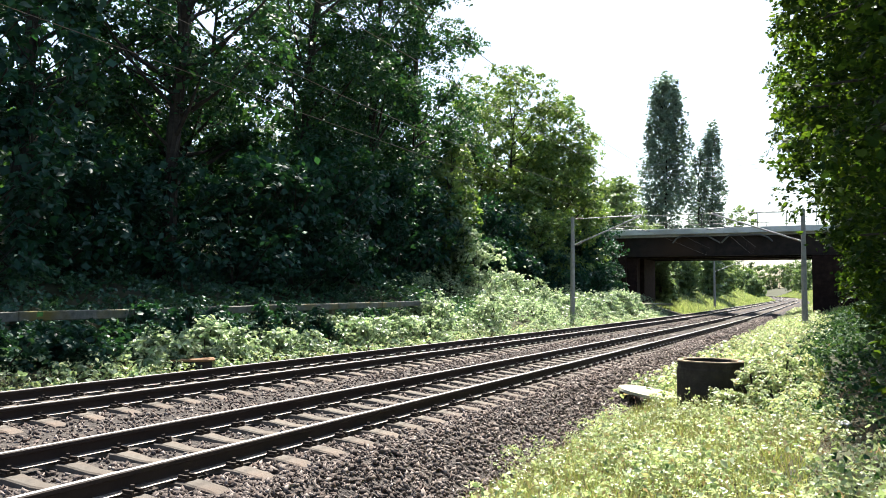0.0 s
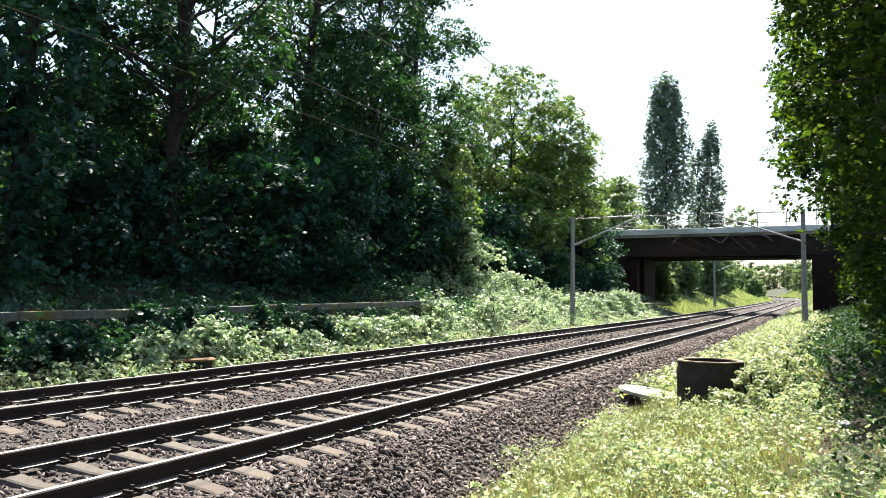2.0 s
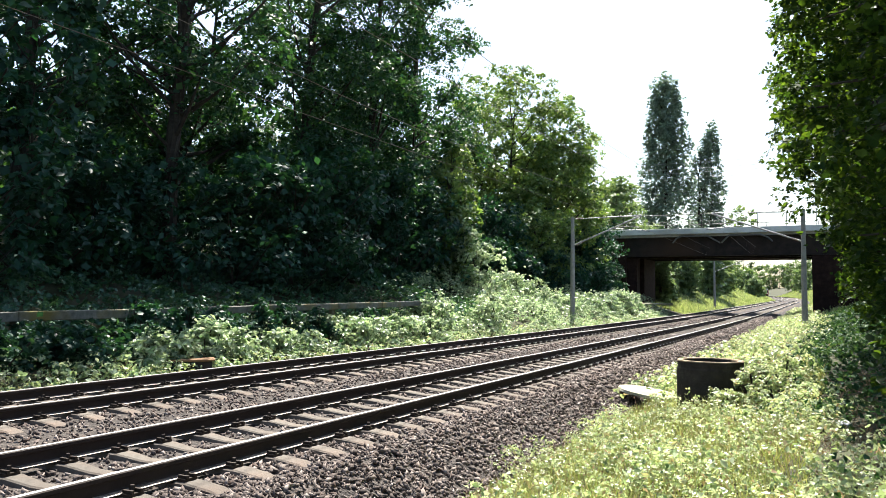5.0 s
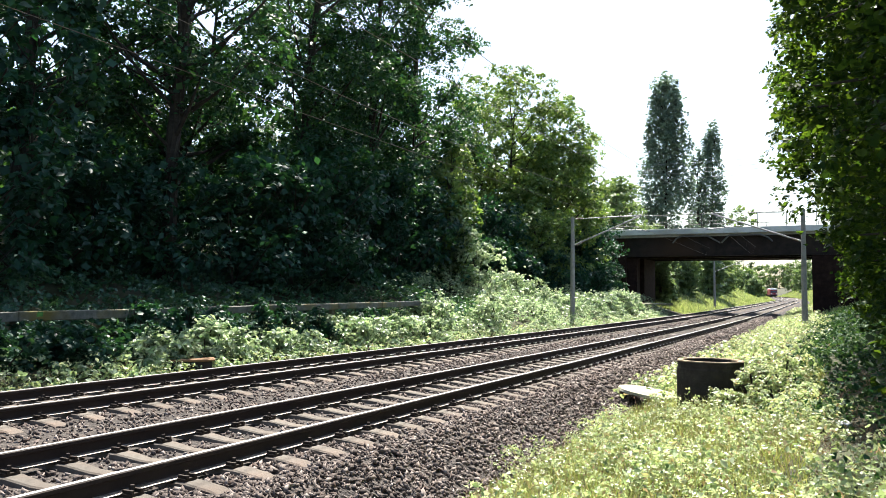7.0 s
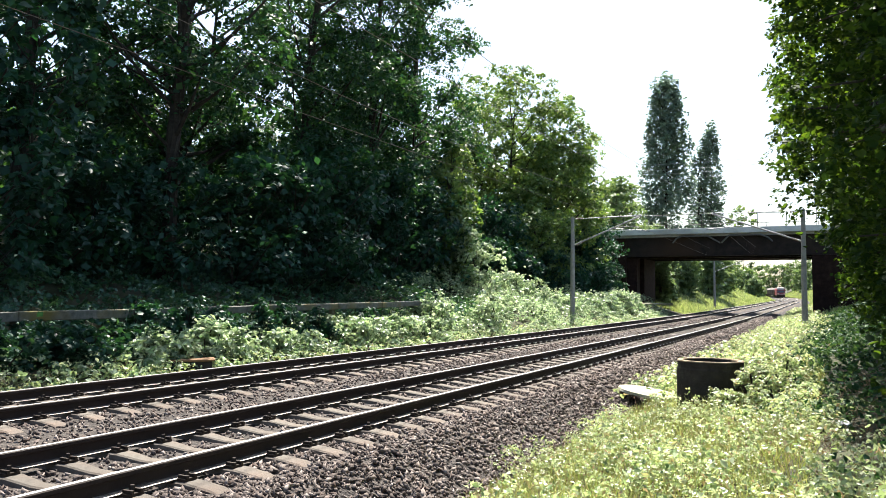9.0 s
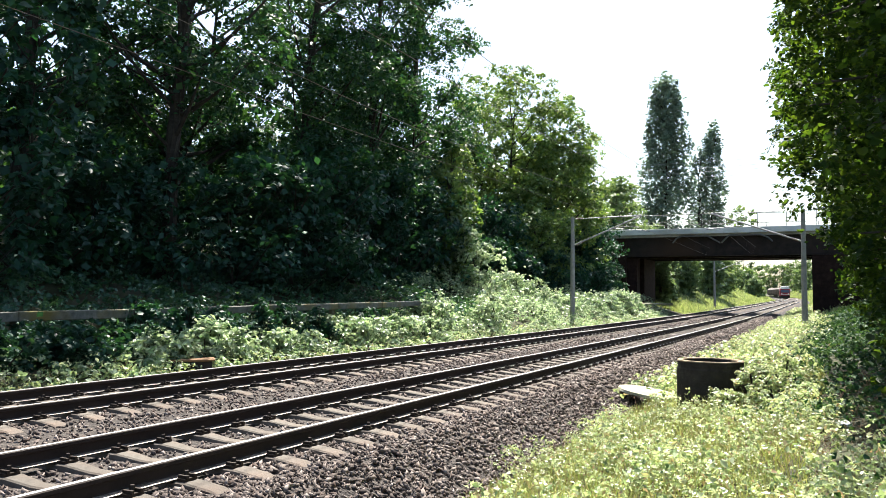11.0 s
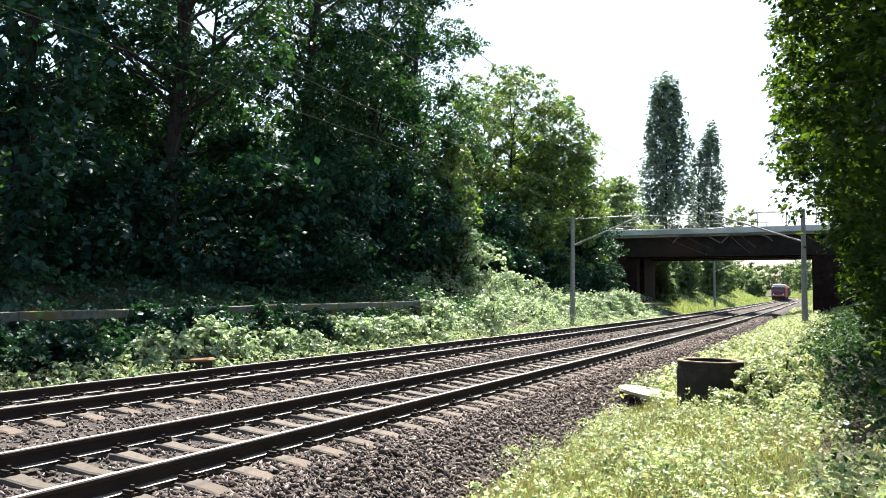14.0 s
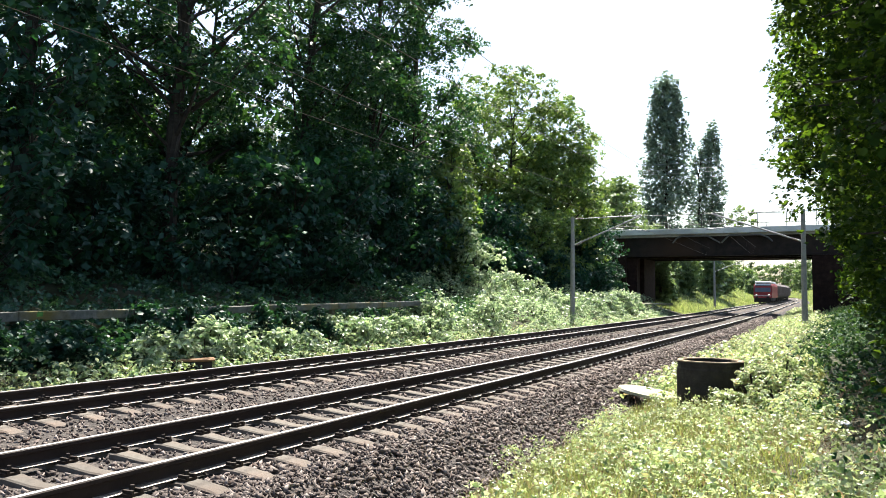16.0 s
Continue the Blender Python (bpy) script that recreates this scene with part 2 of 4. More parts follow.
def mesh_ob(name, verts, faces, materials, parent=None, smooth=False, indices=None):
    me = bpy.data.meshes.new(name)
    me.from_pydata([tuple(v) for v in verts] if not isinstance(verts, np.ndarray) else verts.tolist(), [], faces if not isinstance(faces, np.ndarray) else faces.tolist())
    for m in materials if isinstance(materials, (list, tuple)) else [materials]:
        me.materials.append(m)
    if indices is not None:
        me.polygons.foreach_set("material_index", np.asarray(indices, np.int32))
    if smooth:
        me.polygons.foreach_set("use_smooth", np.ones(len(me.polygons), bool))
    ob = new(name, me)
    if parent:
        ob.parent = parent
    return ob


def part(name, bm, material, parent, label=""):
    me = bpy.data.meshes.new(name)
    bm.to_mesh(me)
    bm.free()
    for m in material if isinstance(material, (list, tuple)) else [material]:
        me.materials.append(m)
    ob = new(name, me)
    if parent:
        ob.parent = parent
    if label:
        tagged(ob, label)
    return ob


def box(bm, lo, hi, bevel=0.0, turn=None):
    lo, hi = Vector(lo), Vector(hi)
    m = Matrix.LocRotScale((lo + hi) / 2, None, hi - lo)
    r = bmesh.ops.create_cube(bm, size=1, matrix=(turn or Matrix()) @ m)
    if bevel:
        es = {e for v in r["verts"] for e in v.link_edges}
        bmesh.ops.bevel(bm, geom=list(es), offset=bevel, segments=1, affect="EDGES")
    return bm


def rod(bm, a, b, r0, r1=None, sides=8):
    a, b = Vector(a), Vector(b)
    d = b - a
    q = d.to_track_quat("Z", "Y").to_matrix().to_4x4()
    bmesh.ops.create_cone(bm, cap_ends=True, segments=sides, radius1=r0, radius2=r0 if r1 is None else r1, depth=d.length, matrix=Matrix.Translation((a + b) / 2) @ q)
    return bm


def sweep(name, profile, s_list, across, material, parent=None, indices=None, closed=True, smooth=False):
    """A profile of (across, z) carried along the line."""
    n = len(profile)
    rows = [on_line(np.array(s_list), across + a, z) for a, z in profile]
    v = np.stack(rows, 1).reshape(-1, 3)
    f, idx = [], []
    for i in range(len(s_list) - 1):
        for j in range(n if closed else n - 1):
            k = (j + 1) % n
            f.append((i * n + j, i * n + k, (i + 1) * n + k, (i + 1) * n + j))
            idx.append(indices[j] if indices else 0)
    if closed:
        f += [tuple(range(n)), tuple(range((len(s_list) - 1) * n, len(s_list) * n))]
        idx += [0, 0]
    return mesh_ob(name, v, f, material, parent, smooth, idx)


# ---- ground ----
def build_ground():
    across = np.unique(np.concatenate([[-400, -200, -100, -60, -40], np.arange(-30, -14, 2.0), np.arange(-14, 26, 0.5), np.arange(26, 60, 4.0), [80, 120, 200, 300, 400]]))
    along = np.unique(np.concatenate([np.arange(-60, 0, 4), np.arange(0, 50, 0.5), np.arange(50, 130, 2), np.arange(130, 800, 10)]))
    sg, ag = np.meshgrid(along, across, indexing="ij")
    v = on_line(sg, ag, lie(sg, ag)).reshape(-1, 3)
    n = len(across)
    f = [(i * n + j + 1, i * n + j, (i + 1) * n + j, (i + 1) * n + j + 1) for i in range(len(along) - 1) for j in range(n - 1)]
    # far skirt out to the horizon
    c = len(v)
    z = 6.0
    ring = [(-4000, -4000, z), (4000, -4000, z), (4000, 4500, z), (-4000, 4500, z)]
    v = np.concatenate([v, np.array(ring)])
    corner = [0 * n + n - 1, 0 * n, (len(along) - 1) * n, (len(along) - 1) * n + n - 1]
    south = [j for j in range(n - 1, -1, -1)]
    east = [i * n for i in range(len(along))]
    north = [(len(along) - 1) * n + j for j in range(n)]
    west = [i * n + n - 1 for i in range(len(along) - 1, -1, -1)]
    for edge, (a, b) in ((south, (0, 1)), (east, (1, 2)), (north, (2, 3)), (west, (3, 0))):
        h = len(edge) // 2
        for q in range(h):
            f.append((c + a, edge[q + 1], edge[q]))
        f.append((c + a, c + b, edge[h]))
        for q in range(h, len(edge) - 1):
            f.append((c + b, edge[q + 1], edge[q]))
    g = mesh_ob("ground", v, f, M_EARTH, smooth=True)
    tagged(g, "dark earth of the railway cutting, covered in weeds", "ground", kind="structure")


build_ground()
S_ALL = np.concatenate([np.arange(-40, 0, 5), np.arange(0, 120, 2.0), np.arange(120, 700, 5)])
BED = [(-1.85, -0.85), (-1.75, -0.72), (-0.85, -0.25), (-0.5, -0.235), (0, -0.24), (0.75, -0.25), (1.5, -0.24), (2.1, -0.24), (2.8, -0.27), (3.5, -0.24), (4.1, -0.24),
       (4.8, -0.25), (5.6, -0.24), (6.2, -0.24), (6.5, -0.27), (7.4, -0.72), (7.5, -0.85)]
bed = sweep("ballast_bed", BED, S_ALL, 0, M_BALLAST)
tagged(bed, "grey-brown crushed stone ballast bed under two tracks", "ballast", kind="structure")


# ---- tracks ----
RAIL = [(-0.075, -0.172), (-0.075, -0.160), (-0.02, -0.145), (-0.009, -0.13), (-0.009, -0.055), (-0.036, -0.04), (-0.036, -0.01), (-0.026, 0.0),
        (0.026, 0.0), (0.036, -0.01), (0.036, -0.04), (0.009, -0.055), (0.009, -0.13), (0.02, -0.145), (0.075, -0.160), (0.075, -0.172)]
RAIL_M = [0] * 16
# 2: sloping foot tops, coloured pale as a sun glint
RAIL_M[1] = RAIL_M[13] = 2
RAIL_M[7] = 1


def sleeper_mesh():
    st = [(-1.3, 0.10, -0.055), (-1.22, 0.105, -0.03), (-0.95, 0.105, 0.0), (-0.55, 0.105, 0.0), (-0.25, 0.085, -0.035), (0.25, 0.085, -0.035), (0.55, 0.105, 0.0), (0.95, 0.105, 0.0), (1.22, 0.105, -0.03), (1.3, 0.10, -0.055)]
    v, f = [], []
    for a, w, z in st:
        v += [(a, -w - 0.045, -0.2), (a, -w, z - 0.012), (a, -w + 0.02, z), (a, w - 0.02, z), (a, w, z - 0.012), (a, w + 0.045, -0.2)]
    for i in range(len(st) - 1):
        for j in range(5):
            f.append((i * 6 + j, (i + 1) * 6 + j, (i + 1) * 6 + j + 1, i * 6 + j + 1))
    f += [tuple(range(5, -1, -1)), tuple(range((len(st) - 1) * 6, len(st) * 6))]
    me = bpy.data.meshes.new("sleeper")
    me.from_pydata(v, [], f)
    me.materials.append(M_SLEEPER)
    return me


def clip_mesh():
    bm = bmesh.new()
    box(bm, (-0.05, -0.075, 0.0), (0.05, 0.075, 0.025))
    for y in (-0.045, 0.045):
        box(bm, (-0.06, y - 0.013, 0.02), (0.045, y + 0.013, 0.052))
    bmesh.ops.create_cone(bm, cap_ends=True, segments=6, radius1=0.024, radius2=0.02, depth=0.05, matrix=Matrix.Translation((0.0, 0, 0.06)))
    me = bpy.data.meshes.new("rail_clip")
    bm.to_mesh(me)
    bm.free()
    me.materials.append(M_CLIP)
    return me


SLEEPER, CLIP = sleeper_mesh(), clip_mesh()


def build_track(across, s0, label):
    t = new("railway_track")
    tagged(t, label, "railway track", group="railway tracks")
    for a in (0, GAUGE):
        sweep("rail", RAIL, S_ALL, across + a, [M_RAIL, M_RAILTOP, M_FOOT_GLINT], t, RAIL_M)
    rnd = random.Random(int(s0 * 100))
    n0 = -20
    for i in range(n0, 280):
        s = s0 + 0.6 * i
        p, q = on_line(s, across + GAUGE / 2, -0.182), on_line(s + 0.5, across + GAUGE / 2, -0.182)
        ang = math.atan2(q[1] - p[1], q[0] - p[0]) - math.pi / 2 + rnd.uniform(-0.006, 0.006)
        o = new("sleeper", SLEEPER)
        o.parent = t
        o.matrix_basis = Matrix.Translation(p) @ Matrix.Rotation(ang, 4, "Z")
        if i < 90:
            for side in (-GAUGE / 2, GAUGE / 2):
                for k in (-1, 1):
                    c = new("rail_clip", CLIP)
                    c.parent = o
                    c.matrix_basis = Matrix.Translation((side + k * 0.115, 0, 0.0)) @ Matrix.Rotation(0 if k < 0 else math.pi, 4, "Z")
    v0 = np.array([w.co[:] for w in SLEEPER.vertices])
    f0 = [tuple(w.vertices) for w in SLEEPER.polygons]
    v, f = [], []
    for i in range(280, 620):
        s = s0 + 0.6 * i
        th = float(np.interp(s, _S, _TH))
        c, d = math.cos(th), math.sin(th)
        p = on_line(s, across + GAUGE / 2, -0.182)
        base = len(v) * len(v0)
        v.append(v0 @ np.array([[c, d, 0], [-d, c, 0], [0, 0, 1]]) + p)
        f += [tuple(k + base for k in g) for g in f0]
    tagged(mesh_ob("sleepers", np.concatenate(v), f, M_SLEEPER, t), kind="stuff")


# ---- foliage ----
def leaves(rng, centre, normal, size, ratio=0.62, fold=0.18, hexed=False):
    """Loose leaves: folded blades round the given points, facing roughly the given normals."""
    n = len(centre)
    nrm = normal / np.maximum(np.linalg.norm(normal, axis=1, keepdims=True), 1e-6)
    r = rng.normal(size=(n, 3))
    ax = r - (r * nrm).sum(1, keepdims=True) * nrm
    ax /= np.maximum(np.linalg.norm(ax, axis=1, keepdims=True), 1e-6)
    side = np.cross(nrm, ax)
    size = np.asarray(size).reshape(-1, 1) * np.ones((n, 1))
    l, w = size, size * ratio
    if hexed:
        pts = [-0.5 * l * ax, -0.22 * l * ax + 0.42 * w * side + fold * w * nrm, 0.15 * l * ax + 0.45 * w * side + fold * w * nrm, 0.55 * l * ax,
               0.15 * l * ax - 0.45 * w * side + fold * w * nrm, -0.22 * l * ax - 0.42 * w * side + fold * w * nrm]
        k = 6
        base = np.array([[0, 1, 2, 3], [0, 3, 4, 5]])
    else:
        pts = [-0.5 * l * ax, 0.5 * w * side + fold * w * nrm, 0.5 * l * ax, -0.5 * w * side + fold * w * nrm]
        k = 4
        base = np.array([[0, 1, 2], [0, 2, 3]])
    v = np.stack([centre + q for q in pts], 1).reshape(-1, 3)
    f = (np.arange(n)[:, None, None] * k + base[None]).reshape(-1, base.shape[1])
    return v, f


def fast_mesh(name, v, f, material, parent=None):
    """A mesh from arrays of corners and of faces with equally many corners."""
    me = bpy.data.meshes.new(name)
    k = f.shape[1]
    me.vertices.add(len(v))
    me.vertices.foreach_set("co", v.astype(np.float32).ravel())
    me.loops.add(f.size)
    me.loops.foreach_set("vertex_index", f.astype(np.int32).ravel())
    me.polygons.add(len(f))
    me.polygons.foreach_set("loop_start", np.arange(0, f.size, k, dtype=np.int32))
    me.materials.append(material)
    me.update(calc_edges=True)
    me.validate()
    ob = new(name, me)
    if parent:
        ob.parent = parent
    return ob


def unit(v):
    return v / np.maximum(np.linalg.norm(v, axis=1, keepdims=True), 1e-6)


def clump_points(rng, clumps, per, tall=0.72, twigs=9):
    """Points and normals of leaves on drooping twig sprays round the clumps (rows of x, y, z, radius)."""
    k = max(1, per // twigs)
    c = np.repeat(clumps, twigs, axis=0)
    d = unit(rng.normal(size=(len(c), 3)))
    mid = c[:, :3] + d * (c[:, 3] * (0.3 + 0.72 * rng.random(len(c)) ** 0.6))[:, None] * np.array([1, 1, tall])
    up = unit(0.5 * d + np.array([0, 0, 0.85]) + 0.3 * rng.normal(size=d.shape))
    e1 = unit(np.cross(up, rng.normal(size=d.shape)))
    e2 = np.cross(up, e1)
    rad = c[:, 3] * rng.uniform(0.26, 0.52, len(c))
    mid, up, e1, e2, rad = (np.repeat(q, k, axis=0) for q in (mid, up, e1, e2, rad))
    a, q = rng.random(len(mid)) * 6.283, np.sqrt(rng.random(len(mid)))
    pts = mid + ((np.cos(a) * q)[:, None] * e1 + 0.62 * (np.sin(a) * q)[:, None] * e2 + (0.14 * rng.normal(size=len(mid)) - 0.3 * q * q)[:, None] * up) * rad[:, None]
    return pts, up + 0.42 * rng.normal(size=pts.shape)


def limb(bm, pts, r0, r1, sides=7):
    """A bent, tapered limb through the points."""
    rings = []
    for i, p in enumerate(pts):
        p = Vector(p)
        d = (Vector(pts[min(i + 1, len(pts) - 1)]) - Vector(pts[max(i - 1, 0)])).normalized()
        q = d.to_track_quat("Z", "Y")
        r = r0 + (r1 - r0) * i / (len(pts) - 1)
        rings.append([bm.verts.new(p + q @ Vector((r * math.cos(2 * math.pi * k / sides), r * math.sin(2 * math.pi * k / sides), 0))) for k in range(sides)])
    for a, b in zip(rings, rings[1:]):
        for k in range(sides):
            bm.faces.new((a[k], a[(k + 1) % sides], b[(k + 1) % sides], b[k]))
    bm.faces.new(rings[-1])


def tree(rng, name, foot, height, spread, low, n_clumps, per, clump_r, leaf, leaf_size, label, category="tree", trunk_r=0.22, lean=(0, 0), group="", hexed=False, ratio=0.62, shape=None, core=0, core_top=1.0, tall=0.72, twigs=9, taper=0.18):
    """A tree: bent trunk, limbs to its clumps of leaves, and a crown of loose leaves. foot in the world."""
    t = new(name)
    t.location = foot
    tagged(t, label, category, group=group)
    c = []
    while len(c) < n_clumps:
        u = rng.random()
        z = low + (height - low) * u
        w = (math.sin(math.pi * (0.12 + 0.83 * u)) ** 0.7) if shape is None else shape(u)
        a, q = rng.random() * 2 * math.pi, math.sqrt(rng.random())
        c.append((math.cos(a) * spread * w * q + lean[0] * u, math.sin(a) * spread * w * q + lean[1] * u, z, clump_r * rng.uniform(0.65, 1.35)))
    c = np.array(c)
    bm = bmesh.new()
    top = height * 0.86
    bend = [Vector((0.15 * math.sin(1.7 * k) + lean[0] * k / 6 * 0.8, 0.15 * math.cos(2.3 * k) - 0.15 + lean[1] * k / 6 * 0.8, -0.3 + (top + 0.3) * k / 6)) for k in range(7)]
    limb(bm, bend, trunk_r, trunk_r * taper, 9)
    for x, y, z, r in c[:: max(1, len(c) // 30)]:
        zz = max(low * (0.5 + 0.5 * rng.random()), z - 0.8 - rng.uniform(0.3, 0.8) * math.hypot(x, y))
        k = max(0.0, min(0.98, zz / top)) * 6
        a = bend[int(k)].lerp(bend[min(6, int(k) + 1)], k - int(k))
        b = Vector((x, y, z))
        mid = a.lerp(b, 0.5) + Vector((0, 0, -0.12 * (b - a).length * 0.5))
        limb(bm, [a, mid, b], trunk_r * rng.uniform(0.16, 0.38), 0.02, 5)
    part("trunk", bm, M_BARK, t)
    p, nn = clump_points(rng, c, per, tall, twigs)
    v, f = leaves(rng, p, nn, leaf_size * rng.uniform(0.65, 1.3, len(p)), hexed=hexed, ratio=ratio)
    if core:
        ci = c[c[:, 2] < core_top * height]
        q = np.repeat(ci, int(core * 1.1), axis=0)
        pc = q[:, :3] * np.array([0.86, 0.86, 1]) + rng.normal(size=(len(q), 3)) * q[:, 3:4] * 0.33
        v2, f2 = leaves(rng, pc, rng.normal(size=pc.shape) + np.array([0, 0, 0.4]), leaf_size * 1.4 * rng.uniform(0.7, 1.2, len(pc)), hexed=hexed, ratio=0.8)
        f = np.concatenate([f, f2 + len(v)])
        v = np.concatenate([v, v2])
    fast_mesh("crown", v, f, leaf, t)
    return t


def ground_at(x, y):
    """Height of the ground at a point of the plan (near the straight of the line)."""
    s = y
    a = -5.175 + np.interp(s, _S, _X) - x
    return lie(s, a) + rise(s)


def foot(x, y):
    return Vector((x, y, float(ground_at(x, y)) - 0.05))


rng = np.random.default_rng(7)


# ---- woods ----
def full(u):
    """Crown outline: wide from low down, rounded at the top."""
    return 0.72 + 0.28 * math.sin(math.pi * min(1, u * 1.4)) if u < 0.7 else max(0.2, math.cos((u - 0.7) * 4.2))


def build_woods():
    rng = np.random.default_rng(21)
    # tall trees on the left bank
    rows = [(-23.8, 16.8, 20, 5.0, 1.6, 5.0, 48), (-20.7, 20.2, 18, 4.6, 1.6, 6.0, 44), (-24.6, 24.2, 21, 5.0, 1.8, 4.5, 78), (-23.2, 31.0, 20, 4.8, 1.6, 2.2, 96), (-23.2, 37.5, 21, 4.7, 0.8, 2.2, 92), (-24.2, 44.6, 25, 4.7, 0.3, 2.2, 124)]
    for x, y, h, r, lean, low, n in rows:
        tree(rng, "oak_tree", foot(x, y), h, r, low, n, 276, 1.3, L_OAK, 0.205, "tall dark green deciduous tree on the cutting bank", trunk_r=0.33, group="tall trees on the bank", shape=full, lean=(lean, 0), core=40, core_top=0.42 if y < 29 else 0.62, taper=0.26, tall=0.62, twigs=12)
    for x, y, h, r in ((-23.8, -5, 19, 4.9), (-23.8, 2.5, 19, 4.9), (-23.4, 9.5, 18, 4.8)):
        tree(rng, "oak_tree", foot(x, y), h, r, 2.2, 60, 90, 1.5, L_OAK, 0.34, "tall dark green deciduous tree on the cutting bank", trunk_r=0.3, group="tall trees on the bank", shape=full, core=10)
    for x, y, h, r in ((-43, 20, 7, 5), (-43, 30, 7, 5), (-43, 40, 8, 5), (-43, 50, 8, 5), (-41, 60, 8, 5), (-35, 6, 6.5, 5), (-34, 17, 6.5, 5), (-34, 28, 7.5, 5), (-34, 38, 9, 5), (-33, 48, 14, 5), (-31, 57, 14, 5), (-30, 67, 12, 5)):
        tree(rng, "oak_tree", foot(x, y), h, r, 1.0, 46, 72, 1.7, L_OAK, 0.44, "tall dark green deciduous tree deep in the wood", trunk_r=0.3, group="tall trees on the bank", shape=full, core=22)
    for x, y, h, r, n in ((-30.5, 18, 18, 4.2, 10), (-31, 25.5, 19, 4.4, 17), (-30.5, 33, 19, 4.4, 30), (-30, 41, 20, 4.4, 30)):
        tree(rng, "oak_tree", foot(x, y), h, r, 5.0, n, 209, 1.45, L_OAK, 0.25, "tall dark green deciduous tree behind the front row", trunk_r=0.26, group="tall trees on the bank", shape=full, core=10, taper=0.3, twigs=11)
    for x, y, h, r, n in ((-24.5, 62.7, 18.4, 6.2, 190), (-21.6, 64.8, 16.4, 4.9, 180), (-29, 67, 19, 5.4, 110), (-22.4, 70, 10.5, 3.6, 90), (-26, 73, 12, 3.8, 70), (-20.6, 57.5, 7.0, 2.6, 60), (-20.2, 42.0, 9.0, 1.15, 44)):
        tree(rng, "ash_tree", foot(x, y), h - 0.6, r, 1.0, n, 135, 1.1, L_ASH, 0.275, "bright green broadleaf tree with loose sunlit crown", trunk_r=0.2, group="broadleaf trees by the bridge", shape=full, core=18, core_top=0.7)
    # understorey
    for y in np.arange(6.8, 76, 2.7):
        x = -20.4 - 1.0 * math.sin(1.9 * y) - (2.6 if 47 < y < 63 else (1.6 if 38 < y < 63 else 0))
        h = 8.0 if y < 16 else (4.2 if y < 24 else 6.0)
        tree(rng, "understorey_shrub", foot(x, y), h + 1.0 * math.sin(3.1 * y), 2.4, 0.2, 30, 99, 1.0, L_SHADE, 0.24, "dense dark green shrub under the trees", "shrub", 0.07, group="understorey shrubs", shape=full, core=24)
    # shrubs below the broadleaf trees, their shade already in the leaf colour
    for x, y, h, r in ((-20.6, 49.5, 3.4, 1.9), (-20.2, 53.0, 3.2, 1.9), (-19.4, 57.0, 3.2, 1.9), (-18.9, 61.5, 3.2, 1.9), (-18.6, 66.0, 3.4, 2.0), (-18.4, 70.5, 3.6, 2.0), (-19.0, 74.0, 3.4, 1.7)):
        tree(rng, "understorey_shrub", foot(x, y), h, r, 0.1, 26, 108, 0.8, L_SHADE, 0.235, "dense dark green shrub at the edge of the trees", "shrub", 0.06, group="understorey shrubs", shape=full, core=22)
    for x, y, h, r in ((-19.9, 41.5, 4.3, 1.5), (-19.3, 44.0, 3.2, 1.6), (-18.0, 46.5, 1.9, 1.4), (-16.6, 50.0, 1.3, 1.4), (-16.0, 55.0, 1.3, 1.4), (-15.6, 59, 1.5, 1.4), (-15.5, 63.5, 1.7, 1.3), (-15.6, 67.5, 1.5, 1.2)):
        tree(rng, "bramble_bush", foot(x, y), h, r * 1.1, 0.1, 34, 108, 0.62, L_BRAMBLE, 0.19, "sunlit pale green bramble bush on the bank", "bush", 0.04, group="bramble bushes", core=6, shape=full)
    for x, y, h, r in ((-14.3, 14.7, 0.75, 0.6), (-14.4, 15.6, 0.9, 0.7), (-14.4, 13.8, 0.6, 0.45), (-14.4, 16.7, 0.75, 0.6), (-14.3, 18.2, 0.6, 0.6), (-14.2, 19.4, 0.6, 0.6), (-14.5, 22.8, 0.85, 0.7), (-14.4, 24, 0.75, 0.9), (-14.2, 27.5, 0.8, 1.0), (-15.2, 30.8, 1.4, 1.1), (-14.6, 34.0, 1.2, 1.2), (-15.6, 37.5, 1.6, 1.3), (-14.8, 41.5, 1.2, 1.2), (-14.7, 21.6, 0.8, 0.8), (-14.6, 26, 0.75, 0.8), (-15.0, 29.2, 1.3, 0.9)):
        tree(rng, "bramble_bush", foot(x, y), h, r, 0.05, 16, 117, 0.38, L_BRAMBLE, 0.14, "sunlit pale green bramble bush beside the ballast", "bush", 0.03, group="bramble bushes", core=6)
    # clumps at the shaded beam, given the dark shade leaf
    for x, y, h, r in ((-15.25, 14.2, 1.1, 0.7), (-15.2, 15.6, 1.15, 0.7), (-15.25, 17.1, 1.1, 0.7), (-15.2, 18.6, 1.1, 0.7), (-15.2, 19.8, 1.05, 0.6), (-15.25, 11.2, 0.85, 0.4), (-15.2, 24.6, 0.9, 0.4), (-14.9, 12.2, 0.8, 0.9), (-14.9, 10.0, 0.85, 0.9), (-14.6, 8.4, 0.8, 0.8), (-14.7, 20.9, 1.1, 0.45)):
        tree(rng, "nettle_bush", foot(x, y), h, r, 0.05, 18, 150, 0.38, L_SHADE, 0.12, "green nettle clump by the guard beam, leaf colour darkened as shade", "bush", 0.03, group="nettle clumps", core=8)


